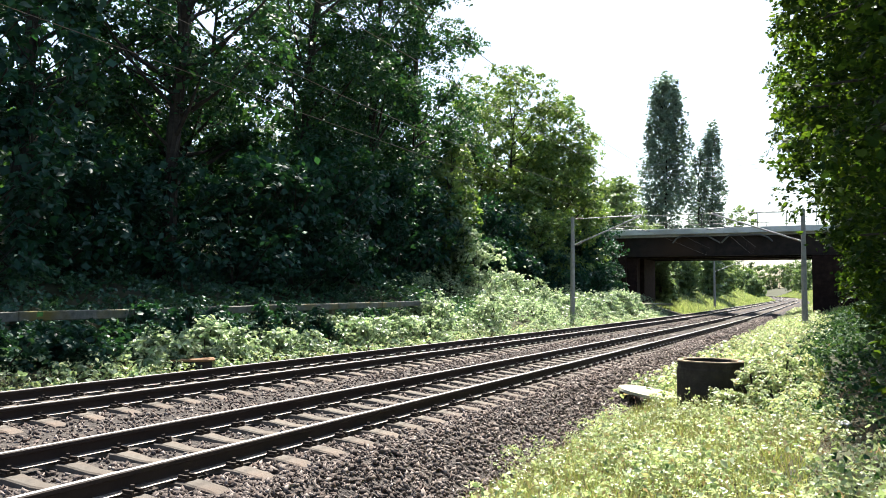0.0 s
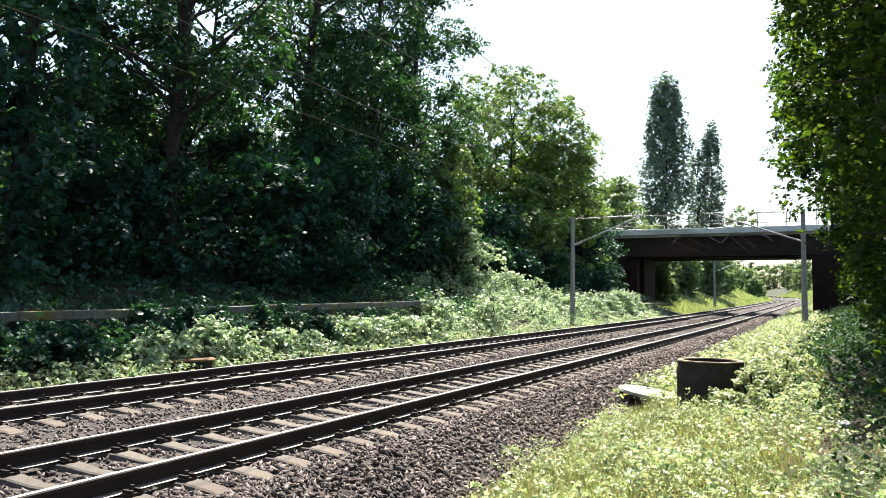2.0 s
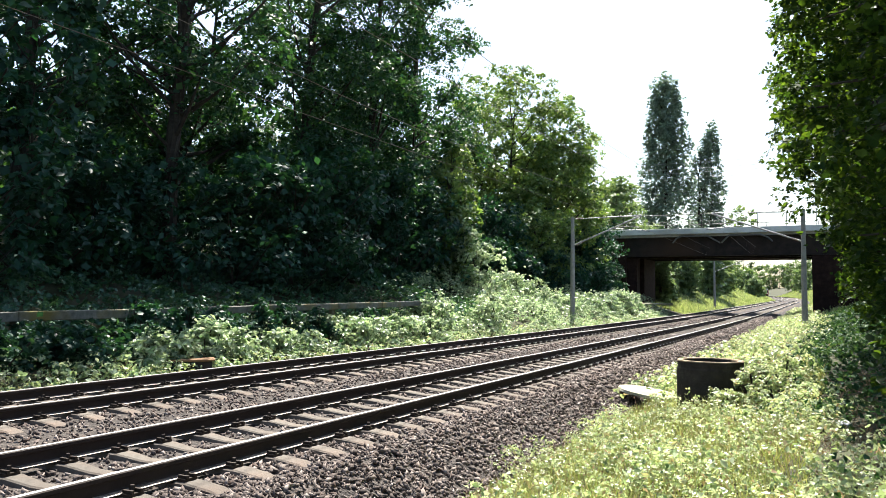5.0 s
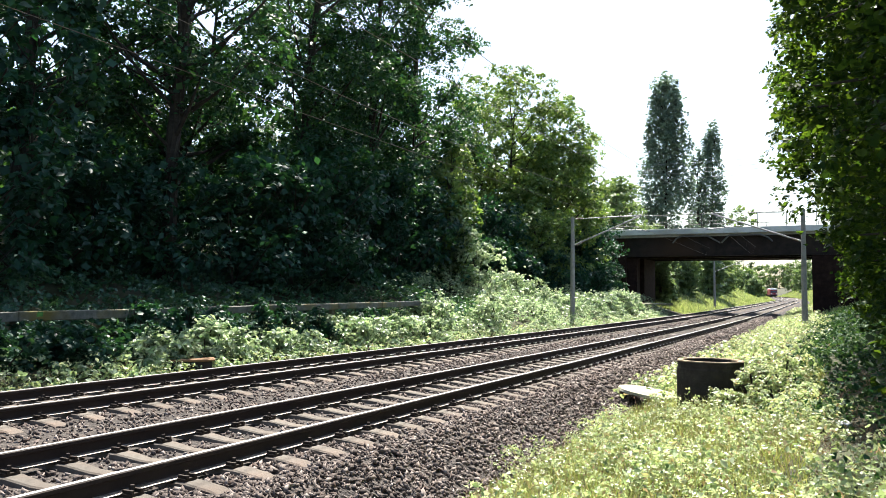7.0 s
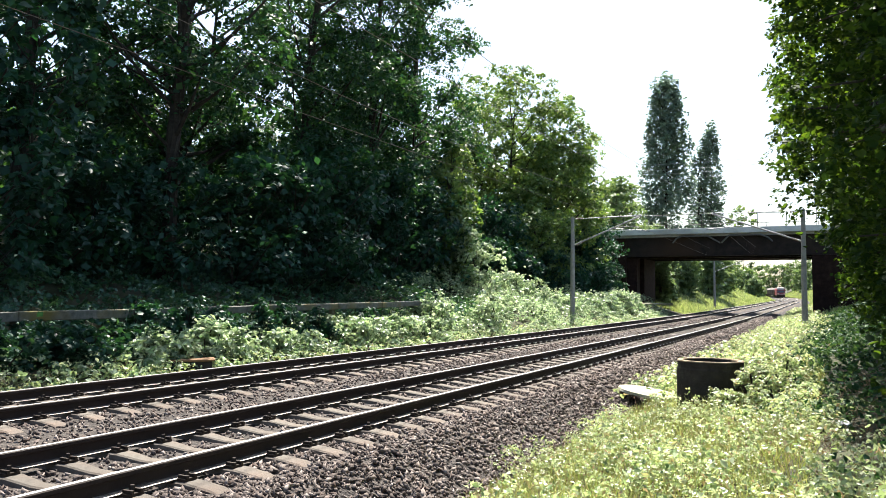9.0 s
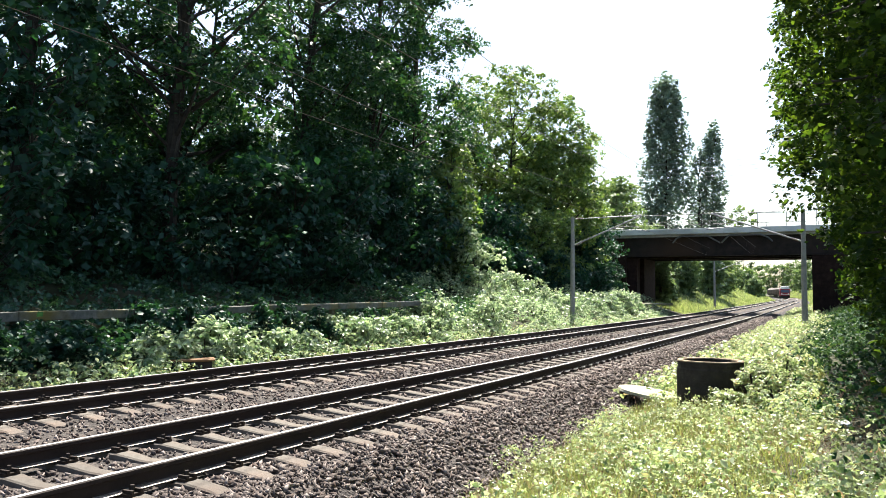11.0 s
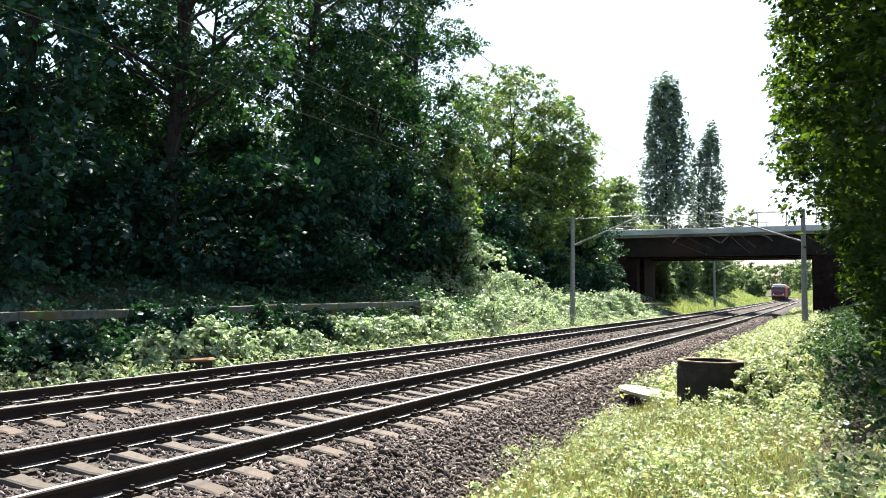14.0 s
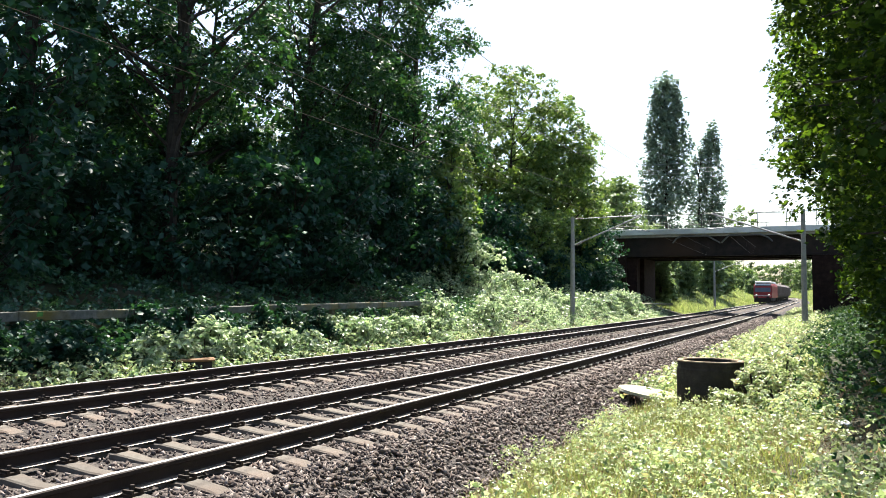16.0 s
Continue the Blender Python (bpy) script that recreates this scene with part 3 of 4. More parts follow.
def build_poplars():
    rng = np.random.default_rng(22)
    def cone(u):
        return float(np.interp(u, [0, 0.25, 0.5, 0.75, 0.92, 1.0], [0.8, 1.0, 0.97, 0.74, 0.5, 0.32]))
    made = []
    for x, y, top, r, lab in ((-23.9, 130, 37.6, 4.5, "tall columnar poplar with grey-green crown"), (-19.6, 150, 33.2, 2.7, "slender columnar poplar swaying in the wind"), (-21.9, 150, 28.6, 2.0, "short thin poplar with gaps in its crown")):
        f = foot(x, y)
        made.append(tree(rng, "poplar_tree", f, top - f.z - 0.8, r, 2.0, 460 if r > 3 else (190 if r > 2.5 else 56), 84, 0.62, L_POPLAR, 0.43, lab, "poplar", 0.35, group="poplars", shape=cone, core=4, tall=3.6, twigs=14))
    return made


def build_far_trees():
    rng = np.random.default_rng(23)
    spots = [(-27.5, 290, 29, 6.0), (-34, 92, 13, 4.5), (-27.5, 92, 14.6, 4.2), (-24, 96, 13.6, 3.8), (-25.5, 104, 13.5, 4), (-21.5, 94, 8.6, 3.0), (-20.4, 99, 7.6, 2.6), (-21.5, 106, 8.4, 2.8), (-21.6, 113, 7.0, 2.4), (-23.5, 118, 8.5, 3.2), (-22.6, 135, 9, 3.4), (-23, 165, 11, 4), (-24, 190, 11, 4.3), (-28, 215, 12, 5), (-28, 245, 12, 5),
             (-34, 275, 13, 5), (-38, 310, 13, 5), (-46, 345, 13, 6), (-54, 380, 15, 6), (-46, 420, 14, 6), (-34, 440, 15, 6), (-22, 440, 16, 6.5), (-12, 425, 14, 6), (-2, 400, 16, 6), (6, 330, 14, 5), (5.5, 260, 13, 4.5), (5, 200, 11, 4), (5.5, 150, 10, 3.6), (5, 115, 9, 3.4),
             (-17.3, 90.5, 6.2, 1.1), (-18.1, 94, 6.8, 1.3), (-19.0, 102, 6.2, 1.4), (-20.0, 122, 5.5, 1.9), (-19.6, 146, 6.5, 2.4), (-21.0, 176, 7.5, 3.0), (-19.6, 236, 5.0, 2.0), (-20.6, 250, 3.4, 2.0), (-23.5, 262, 6.5, 3.0)]
    spots += [(x, 470 + 12 * math.sin(x), 17 + 3 * math.sin(2.1 * x), 7.5) for x in range(-72, 30, 9)]
    spots += [(x, 610 + 14 * math.sin(x), 15 + 3 * math.sin(1.7 * x), 8.0) for x in range(-75, 5, 7)]
    for x, y, h, r in spots:
        i = int(np.argmin((_X - 5.175 - x) ** 2 + (_Y - y) ** 2))
        s, a = _S[i], -((x - _X[i] + 5.175) * math.cos(_TH[i]) + (y - _Y[i]) * math.sin(_TH[i]))
        if -3 - 0.5 * r < a < 8.2 + 0.5 * r and s > 130:
            continue
        f = Vector((x, y, float(np.interp(a, _PL, _PZ) + rise(s)) - 0.2))
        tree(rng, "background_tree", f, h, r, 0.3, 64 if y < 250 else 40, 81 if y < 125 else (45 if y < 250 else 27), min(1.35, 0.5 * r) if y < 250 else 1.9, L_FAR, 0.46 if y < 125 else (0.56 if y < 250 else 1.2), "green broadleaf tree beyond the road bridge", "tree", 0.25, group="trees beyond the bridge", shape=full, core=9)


def build_right_trees():
    rng = np.random.default_rng(24)
    made = []
    # overhanging branches beside the camera
    t = new("linden_tree")
    t.location = foot(3.1, 9.5)
    tagged(t, "large linden tree overhanging the track side, leaves backlit", "tree")
    f = t.location
    cl, deep = [], []
    while len(cl) < 570:
        y = rng.uniform(6.3, 23)
        z = rng.uniform(0.75, 10.5)
        up = (z - 1.44) / y
        # The low end reaches left so dark foliage fills the shaded bank.
        left = float(np.interp(up, [-0.1, -0.02, 0.02, 0.05, 0.1, 0.14, 1.0], [0.06, 0.022, 0.006, -0.004, -0.022, -0.064, -0.068])) * y + 0.34
        if y < 9:
            left = max(left, 0.085 * y) if up < 0.42 else -0.02 * y
        x = left + rng.random() ** 1.3 * 3.2
        cl.append((x - f.x, y - f.y, z - f.z, rng.uniform(0.3, 0.6)))
        if x > left + 0.5:
            deep.append(cl[-1])
    # upper crown, high over the bank: mostly unseen, added to cast the bank's shade
    top = []
    while len(top) < 430:
        x, y, z = rng.uniform(-2.5, 6), rng.uniform(8, 27), rng.uniform(5, 14)
        up, lands = (z - 1.44) / y, (x + 0.165 * z, y - 0.577 * z)
        edge = -0.1 * y if up > 0.62 else -0.068 * y + 0.75 + 0.07 * (z - 5) + (0.9 if up < 0.46 else 0)
        # keep only clumps whose shadow lands inside the wanted shade
        if x > edge and lands[0] > np.interp(lands[1], [5, 9.75, 11.3, 18, 29], [0.6, 0.4, 0.0, -0.5, -0.9]):
            top.append((x - f.x, y - f.y, z - f.z, rng.uniform(0.6, 1.0)))
    top = np.array(top)
    deep = np.array(deep)
    cl = np.array(cl)
    bm = bmesh.new()
    limb(bm, [(0, 0, -0.3), (-0.1, 0.05, 2.2), (0.1, -0.1, 4.5), (0, 0, 8), (0.3, 0.8, 12)], 0.26, 0.05, 9)
    for x, y, z, r in np.concatenate([cl[::4], top[::6]]):
        a = Vector((0, 0, max(0.5, min(8.5, z * 0.75))))
        b = Vector((x, y, z))
        limb(bm, [a, a.lerp(b, 0.5) + Vector((0, 0, 0.15)), b], 0.06, 0.012, 5)
    part("trunk", bm, M_BARK, t)
    p, nn = clump_points(rng, cl, 154, 0.8, 11)
    v, fc = leaves(rng, p, nn, 0.08 * rng.uniform(0.55, 1.35, len(p)), ratio=0.9, hexed=True)
    fast_mesh("crown", v, fc, L_LIME, t)
    p, nn = clump_points(rng, top, 154, 0.7, 14)
    v, fc = leaves(rng, p, nn, 0.185 * rng.uniform(0.6, 1.2, len(p)), ratio=0.9)
    fast_mesh("upper_shade_crown", v, fc, L_LIME, t)
    q = np.repeat(deep, 105, axis=0)
    pc = q[:, :3] + np.array([0.5, 0, 0]) + rng.normal(size=(len(q), 3)) * 0.42
    v, fc = leaves(rng, pc, rng.normal(size=pc.shape) + np.array([0, 0, 0.4]), 0.125 * rng.uniform(0.7, 1.2, len(pc)), ratio=0.85)
    fast_mesh("inner_crown", v, fc, L_LIME, t)
    made.append(t)
    for x, y, h, r in ((3.4, 25, 9, 2.9), (2.9, 32, 9, 2.8), (3.1, 39, 9, 3.0), (3.0, 47, 9, 3.0), (3.6, 57, 9, 3.2), (4.2, 67, 8, 3.0)):
        tree(rng, "trackside_tree", foot(x, y), h, r, 0.2, 44, 108, 0.9, L_LIME, 0.2, "leafy green tree on the bank beside the line", "tree", 0.16, group="trackside trees", core=14, lean=(-1.5 if y < 36 else -1.0, 0), shape=lambda u: float(np.interp(u, [0, 0.4, 0.7, 1], [0.6, 0.75, 1.15, 0.75])))
    return made


# ---- bridge ----
BY = 77.0
POWER_Z = (19.5, 20.3, 20.9, 21.8)


def build_bridge():
    b = new("road_bridge")
    tagged(b, "steel girder road bridge with pale concrete edge over the tracks", "bridge")
    x0, x1, w = -34.0, 14.0, 11.0
    for y in (BY + 0.7, BY + 4.0, BY + 7.3, BY + w - 0.7):
        bm = bmesh.new()
        sec = [(-0.25, 5.42), (0.25, 5.42), (0.25, 5.49), (0.02, 5.5), (0.02, 7.2), (0.2, 7.2), (0.2, 7.26), (-0.2, 7.26), (-0.2, 7.2), (-0.02, 7.2), (-0.02, 5.5), (-0.25, 5.49)]
        ends = [[bm.verts.new((x, y + d, z)) for d, z in sec] for x in (x0 + 12, x1 - 9)]
        for k in range(len(sec)):
            m2 = (k + 1) % len(sec)
            bm.faces.new((ends[0][k], ends[0][m2], ends[1][m2], ends[1][k]))
        bm.faces.new(ends[0])
        bm.faces.new(ends[1][::-1])
        bmesh.ops.recalc_face_normals(bm, faces=bm.faces)
        part("girder", bm, M_GIRDER, b, "dark painted steel girder")
    bm = bmesh.new()
    box(bm, (x0, BY + 0.3, 7.27), (x1, BY + w - 0.3, 7.75), 0.02)
    part("deck", bm, M_CONCRETE, b)
    for y in (BY, BY + w - 0.3):
        bm = bmesh.new()
        box(bm, (x0, y - 0.05, 7.5), (x1, y + 0.3, 8.03), 0.02)
        part("edge_beam", bm, M_FASCIA, b, "pale concrete edge beam")
    for pts in ([(-13.63, 6.68), (-13.3, 7.1), (-12.84, 7.32), (-10.42, 7.27), (-9.33, 6.62)], [(-9.21, 6.62), (-8.52, 7.3), (-5.84, 7.3), (-5.2, 7.05), (-4.8, 6.66)]):
        bm = bmesh.new()
        for (a, za), (d, zd) in zip(pts, pts[1:]):
            rod(bm, (a, BY + 0.2, za), (d, BY + 0.2, zd), 0.075, sides=6)
        part("conduit", bm, M_CONDUIT, b, "bent grey conduit under the edge beam")
    for y in (BY + 0.1, BY + w - 0.1):
        xs = np.arange(x0 + 1, x1, 2.45)
        for x in xs:
            bm = bmesh.new()
            box(bm, (x - 0.025, y - 0.025, 8.02), (x + 0.025, y + 0.025, 9.36))
            part("railing_post", bm, M_DARKSTEEL, b)
        for z in (8.7, 9.36):
            bm = bmesh.new()
            rod(bm, (x0, y, z), (x1, y, z), 0.025 if z > 9 else 0.01, sides=6)
            part("railing_bar", bm, M_DARKSTEEL, b)
    # abutments, the shade of trees and deck darkened into the brick colour
    for lo, hi in (((x0 - 2, BY + 0.4, -1.0), (-18.2, BY + w - 0.4, 7.25)), ((-18.2, BY + 0.9, -1.0), (-17.2, BY + 2.2, 5.4)), ((-18.19, BY + 4.5, -1.0), (-17.25, BY + w - 1.0, 5.4)), ((-1.6, BY + 0.4, -1.0), (x1, BY + w - 0.4, 5.4)), ((1.5, BY + 0.4, 5.4), (x1, BY + w - 0.4, 7.25))):
        bm = bmesh.new()
        box(bm, lo, hi, 0.03)
        part("abutment", bm, M_BRICK, b, "dark brick abutment, shade included in its colour")
    return b


# ---- overhead line ----
def build_mast(x, y, side, top, label, reach, z_base):
    """side: +1 where the arm reaches to +x."""
    m = new("catenary_mast")
    m.location = (x, y, 0)
    tagged(m, label, "catenary mast", group="catenary masts")
    bm = bmesh.new()
    rod(bm, (0, 0, z_base - 0.4), (0, 0, top), 0.17, 0.11, 12)
    part("pole", bm, M_MAST, m)
    e = side * reach
    bm = bmesh.new()
    rod(bm, (side * 0.14, 0, top - 1.78), (e, 0, top - 0.08), 0.045)
    part("cantilever_tube", bm, M_GALV, m)
    bm = bmesh.new()
    rod(bm, (side * 0.14, 0, top - 0.15), (e, 0, top - 0.05), 0.025)
    part("tie_bar", bm, M_GALV, m)
    bm = bmesh.new()
    rod(bm, (side * (reach - 1.7), 0, top - 0.82), (e + side * 0.3, 0, top - 1.0), 0.022)
    part("steady_arm", bm, M_GALV, m)
    for z0, zz in ((top - 1.78, 0.5), (top - 0.15, 0.03)):
        bm = bmesh.new()
        for k in range(5):
            rod(bm, (side * (0.3 + 0.08 * k), 0, z0 + 0.02 + zz * 0.07 * k), (side * (0.33 + 0.08 * k), 0, z0 + 0.02 + zz * 0.07 * k + 0.01), 0.075, 0.05, 8)
        part("insulator", bm, M_CERAMIC, m)
    return m


def build_wires():
    spans = [(-14, 48), (48, 115), (115, 180), (180, 245)]
    for across, lab in ((SPACING + GAUGE / 2, "thin overhead wire pair above the track by the brambles"), (GAUGE / 2, "thin overhead wire pair above the track by the verge")):
        w = new("overhead_wire")
        tagged(w, lab, "overhead line", group="overhead lines")
        for nm, zf, rad in (("contact_wire", lambda s, a, b: 5.38, 0.007), ("messenger_wire", lambda s, a, b: 6.4 - 1.9 * (s - a) * (b - s) / ((b - a) ** 2) * 0.8, 0.007)):
            pts = []
            for a, b in spans:
                for k in range(14):
                    s = a + (b - a) * k / 13
                    z = zf(s, a, b)
                    if nm == "messenger_wire" and a < 0:
                        z = float(np.interp(s, [-14, 9, 12.6, 17.5, 48], [6.4, 6.17, 6.06, 5.91, 6.4]))
                    pts.append(on_line(s, across + (0.3 * math.sin(s * 0.1) if nm == "contact_wire" else 0), z))
            bm = bmesh.new()
            rad = rad if across > 2 else 0.006
            limb(bm, pts, rad, rad, 5)
            part(nm, bm, M_WIRE, w)
        for a, b in spans:
            for k in range(1, 7):
                s = a + (b - a) * (k + 0.5) / 8
                z1 = float(np.interp(s, [-14, 9, 12.6, 17.5, 48], [6.4, 6.17, 6.06, 5.91, 6.4])) if a < 0 else 6.4 - 1.52 * (s - a) * (b - s) / ((b - a) ** 2)
                bm = bmesh.new()
                rod(bm, on_line(s, across + 0.3 * math.sin(s * 0.1), 5.38), on_line(s, across, z1), 0.003, sides=4)
                part("dropper", bm, M_WIRE, w)


def build_power_line():
    w = new("power_line")
    tagged(w, "four thin pale power wires on poles behind the road bridge", "power line")
    for z in POWER_Z:
        bm = bmesh.new()
        limb(bm, [(x, 122.0, z + 0.0006 * (x + 18) ** 2) for x in np.linspace(-48, 16, 17)], 0.02, 0.02, 5)
        part("wire", bm, M_GALV, w)
    for x in (-48, 16):
        bm = bmesh.new()
        rod(bm, (x, 122.15, 2.0), (x, 122.15, 23.2), 0.2, 0.12, 10)
        for z in POWER_Z:
            rod(bm, (x, 122.15, z + 0.0006 * (x + 18) ** 2), (x, 121.97, z + 0.0006 * (x + 18) ** 2), 0.03, sides=6)
        part("pole", bm, M_MAST, w)


# ---- things by the line ----
def build_ring():
    r = new("manhole_ring")
    r.location = (-1.93, 14.45, -0.42)
    tagged(r, "dark weathered concrete manhole ring standing in weeds", "concrete ring")
    bm = bmesh.new()
    prof = [(0.565, -0.2), (0.565, 0.64), (0.55, 0.67), (0.55, 0.755), (0.54, 0.77), (0.47, 0.77), (0.46, 0.755), (0.46, -0.2)]
    n = 40
    rings = [[bm.verts.new((a * math.cos(2 * math.pi * k / n), a * math.sin(2 * math.pi * k / n), z)) for a, z in prof] for k in range(n)]
    for k in range(n):
        a, b = rings[k], rings[(k + 1) % n]
        for j in range(len(prof) - 1):
            bm.faces.new((a[j], b[j], b[j + 1], a[j + 1]))
    part("wall", bm, M_RING, r)
    # thin cap on the wall, its sunlight put into the colour
    bm = bmesh.new()
    n = 48
    loops = [[bm.verts.new((q * math.cos(2 * math.pi * k / n), q * math.sin(2 * math.pi * k / n), z + 0.0015 * math.sin(5 * k))) for q, z in ((0.458, 0.773), (0.556, 0.773), (0.548, 0.79), (0.468, 0.79))] for k in range(n)]
    for k in range(n):
        a, b2 = loops[k], loops[(k + 1) % n]
        for j in range(4):
            bm.faces.new((a[j], b2[j], b2[(j + 1) % 4], a[(j + 1) % 4]))
    bmesh.ops.recalc_face_normals(bm, faces=bm.faces)
    part("rim", bm, M_RIM_LIT, r, "brownish rim, lightened as if sunlit")
    lid = new("concrete_cover")
    lid.matrix_basis = pose(-3.3, 15.9, -0.43, 3, 8, 20)
    tagged(lid, "pale round concrete cover lying in the grass", "cover")
    bm = bmesh.new()
    rod(bm, (0, 0, -0.025), (0, 0, 0.025), 0.6, 0.585, 36)
    for q in bm.verts:
        q.co.x, q.co.y = q.co.x * (1 + 0.03 * noise.noise(q.co * 6)), q.co.y * (1 + 0.03 * noise.noise(q.co * 5))
    part("disc", bm, M_LID, lid)


def build_litter():
    for x, y, w, lab in ((-1.95, 8.6, 0.085, "crumpled white plastic scrap lying in the grass"), (-0.72, 13.3, 0.15, "crumpled pale plastic bag caught in brambles"), (0.1, 10.6, 0.08, "small white paper scrap among ivy")):
        a = -5.175 - x
        z = float(lie(y, a)) + (0.16 if w > 0.1 else 0.05)
        bm = bmesh.new()
        bmesh.ops.create_icosphere(bm, subdivisions=2, radius=w)
        for v in bm.verts:
            k = noise.noise(v.co * (2.2 / w) + Vector((x, y, 0)))
            v.co *= 1 + 0.45 * k
            v.co.z *= 0.45
        o = part("litter_scrap", bm, M_PLASTIC, None)
        o.matrix_basis = pose(x, y, z, 12, -8, 40 * y)
        tagged(o, lab, "litter", group="litter")
    # overgrown side of the concrete ring
    for x, y, h, r in ((-1.1, 13.75, 0.62, 0.42), (-0.7, 13.1, 0.6, 0.5), (-0.9, 14.8, 0.75, 0.5), (-1.5, 13.25, 0.3, 0.35)):
        tree(rng, "bramble_bush", foot(x, y), h, r, 0.03, 22, 130, 0.17, L_WEED, 0.062, "sunlit brambles growing against the concrete ring", "bush", 0.007, group="bramble bushes")


def build_beam():
    b = new("guard_beam")
    tagged(b, "mossy concrete guard beam half buried in brambles", "guard rail")
    for y in np.arange(5, 32, 3.0):
        bm = bmesh.new()
        box(bm, (-15.58, y + 0.01, 0.79), (-15.4, y + 2.99, 1.0), 0.015)
        for q in bm.verts:
            q.co.z += 0.011 * (q.co.y - 9.5) + 0.012 * math.sin(2.7 * y) * (q.co.y - y - 1.5) / 1.5
        part("beam", bm, M_BEAM, b)
        bm = bmesh.new()
        box(bm, (-15.72, y - 0.08, -0.3), (-15.585, y + 0.08, 0.95 + 0.011 * (y - 8)))
        part("post", bm, M_BEAM, b)
    g = new("guard_rail")
    tagged(g, "white horizontal guard rail under the bridge", "guard rail")
    bm = bmesh.new()
    rod(bm, (-14.9, 68, 0.95), (-14.6, 82, 0.8), 0.06)
    part("rail", bm, M_LID, g)
    for y in (68.5, 73, 77.5, 81.5):
        bm = bmesh.new()
        rod(bm, (-14.88, y, -0.6), (-14.75, y, 0.88), 0.05)
        part("post", bm, M_LID, g)
    c = new("cable_box")
    c.matrix_basis = pose(-13.75, 14.35, -0.42, 0, 0, 45)
    tagged(c, "rusty sheet-metal cable box among brambles", "cable box")
    bm = bmesh.new()
    box(bm, (-0.45, -0.3, -0.2), (0.45, 0.3, 0.26), 0.015)
    part("body", bm, M_UNDER, c)
    bm = bmesh.new()
    box(bm, (-0.52, -0.36, 0.262), (0.52, 0.36, 0.31), 0.01)
    part("lid", bm, M_RUST, c, "rust-brown sheet lid")


M_BEAM = mat("mossy_beam", [(0.07, 0.075, 0.06), (0.13, 0.135, 0.115), (0.2, 0.2, 0.18)], 0.9, scale=7, bump=0.4, stain=(0.16, 0.13, 0.04))


# ---- ground cover ----
def scatter(n, s0, s1, a0, a1, power=1.0):
    """Random places on the plan between two distances along and across the line, denser near s0."""
    s = s0 + (s1 - s0) * rng.random(n) ** power
    return s, rng.uniform(a0, a1, n)


def mound(s, a):
    """Height of the growth over the ground: uneven cushions."""
    return 0.28 + 0.22 * np.sin(1.1 * s + 2.0 * np.sin(0.7 * a)) * np.sin(0.9 * a + 0.6 * s) + 0.12 * np.sin(3.1 * s) * np.sin(2.7 * a + 1)


def carpet(name, s, a, h, leaf, size, label, category, hexed=False, tilt=0.6, ratio=0.62, plant=0.0, per=14, twigs=4):
    """Leaves over the ground; with plant, a radius, they sit in bunches on small plants."""
    size = np.asarray(size) * np.ones(len(s))
    if plant:
        pick = slice(None, None, per)
        s, a, h, size = s[pick], a[pick], h[pick], size[pick]
        c = np.concatenate([on_line(s, a, lie(s, a) + h), (plant * rng.uniform(0.5, 1.4, len(s)))[:, None]], 1)
        p, nn = clump_points(rng, c, per, 0.75, twigs)
        size = np.repeat(size, len(p) // len(s))
        nn = nn + 0.4 * tilt * rng.normal(size=p.shape)
    else:
        p = on_line(s, a, lie(s, a) + h)
        nn = np.array([0, 0, 1.0]) + tilt * rng.normal(size=p.shape)
    v, f = leaves(rng, p, nn, size * rng.uniform(0.55, 1.3, len(p)), hexed=hexed, ratio=ratio)
    ob = fast_mesh(name, v, f, leaf)
    return tagged(ob, label, category, kind="stuff")


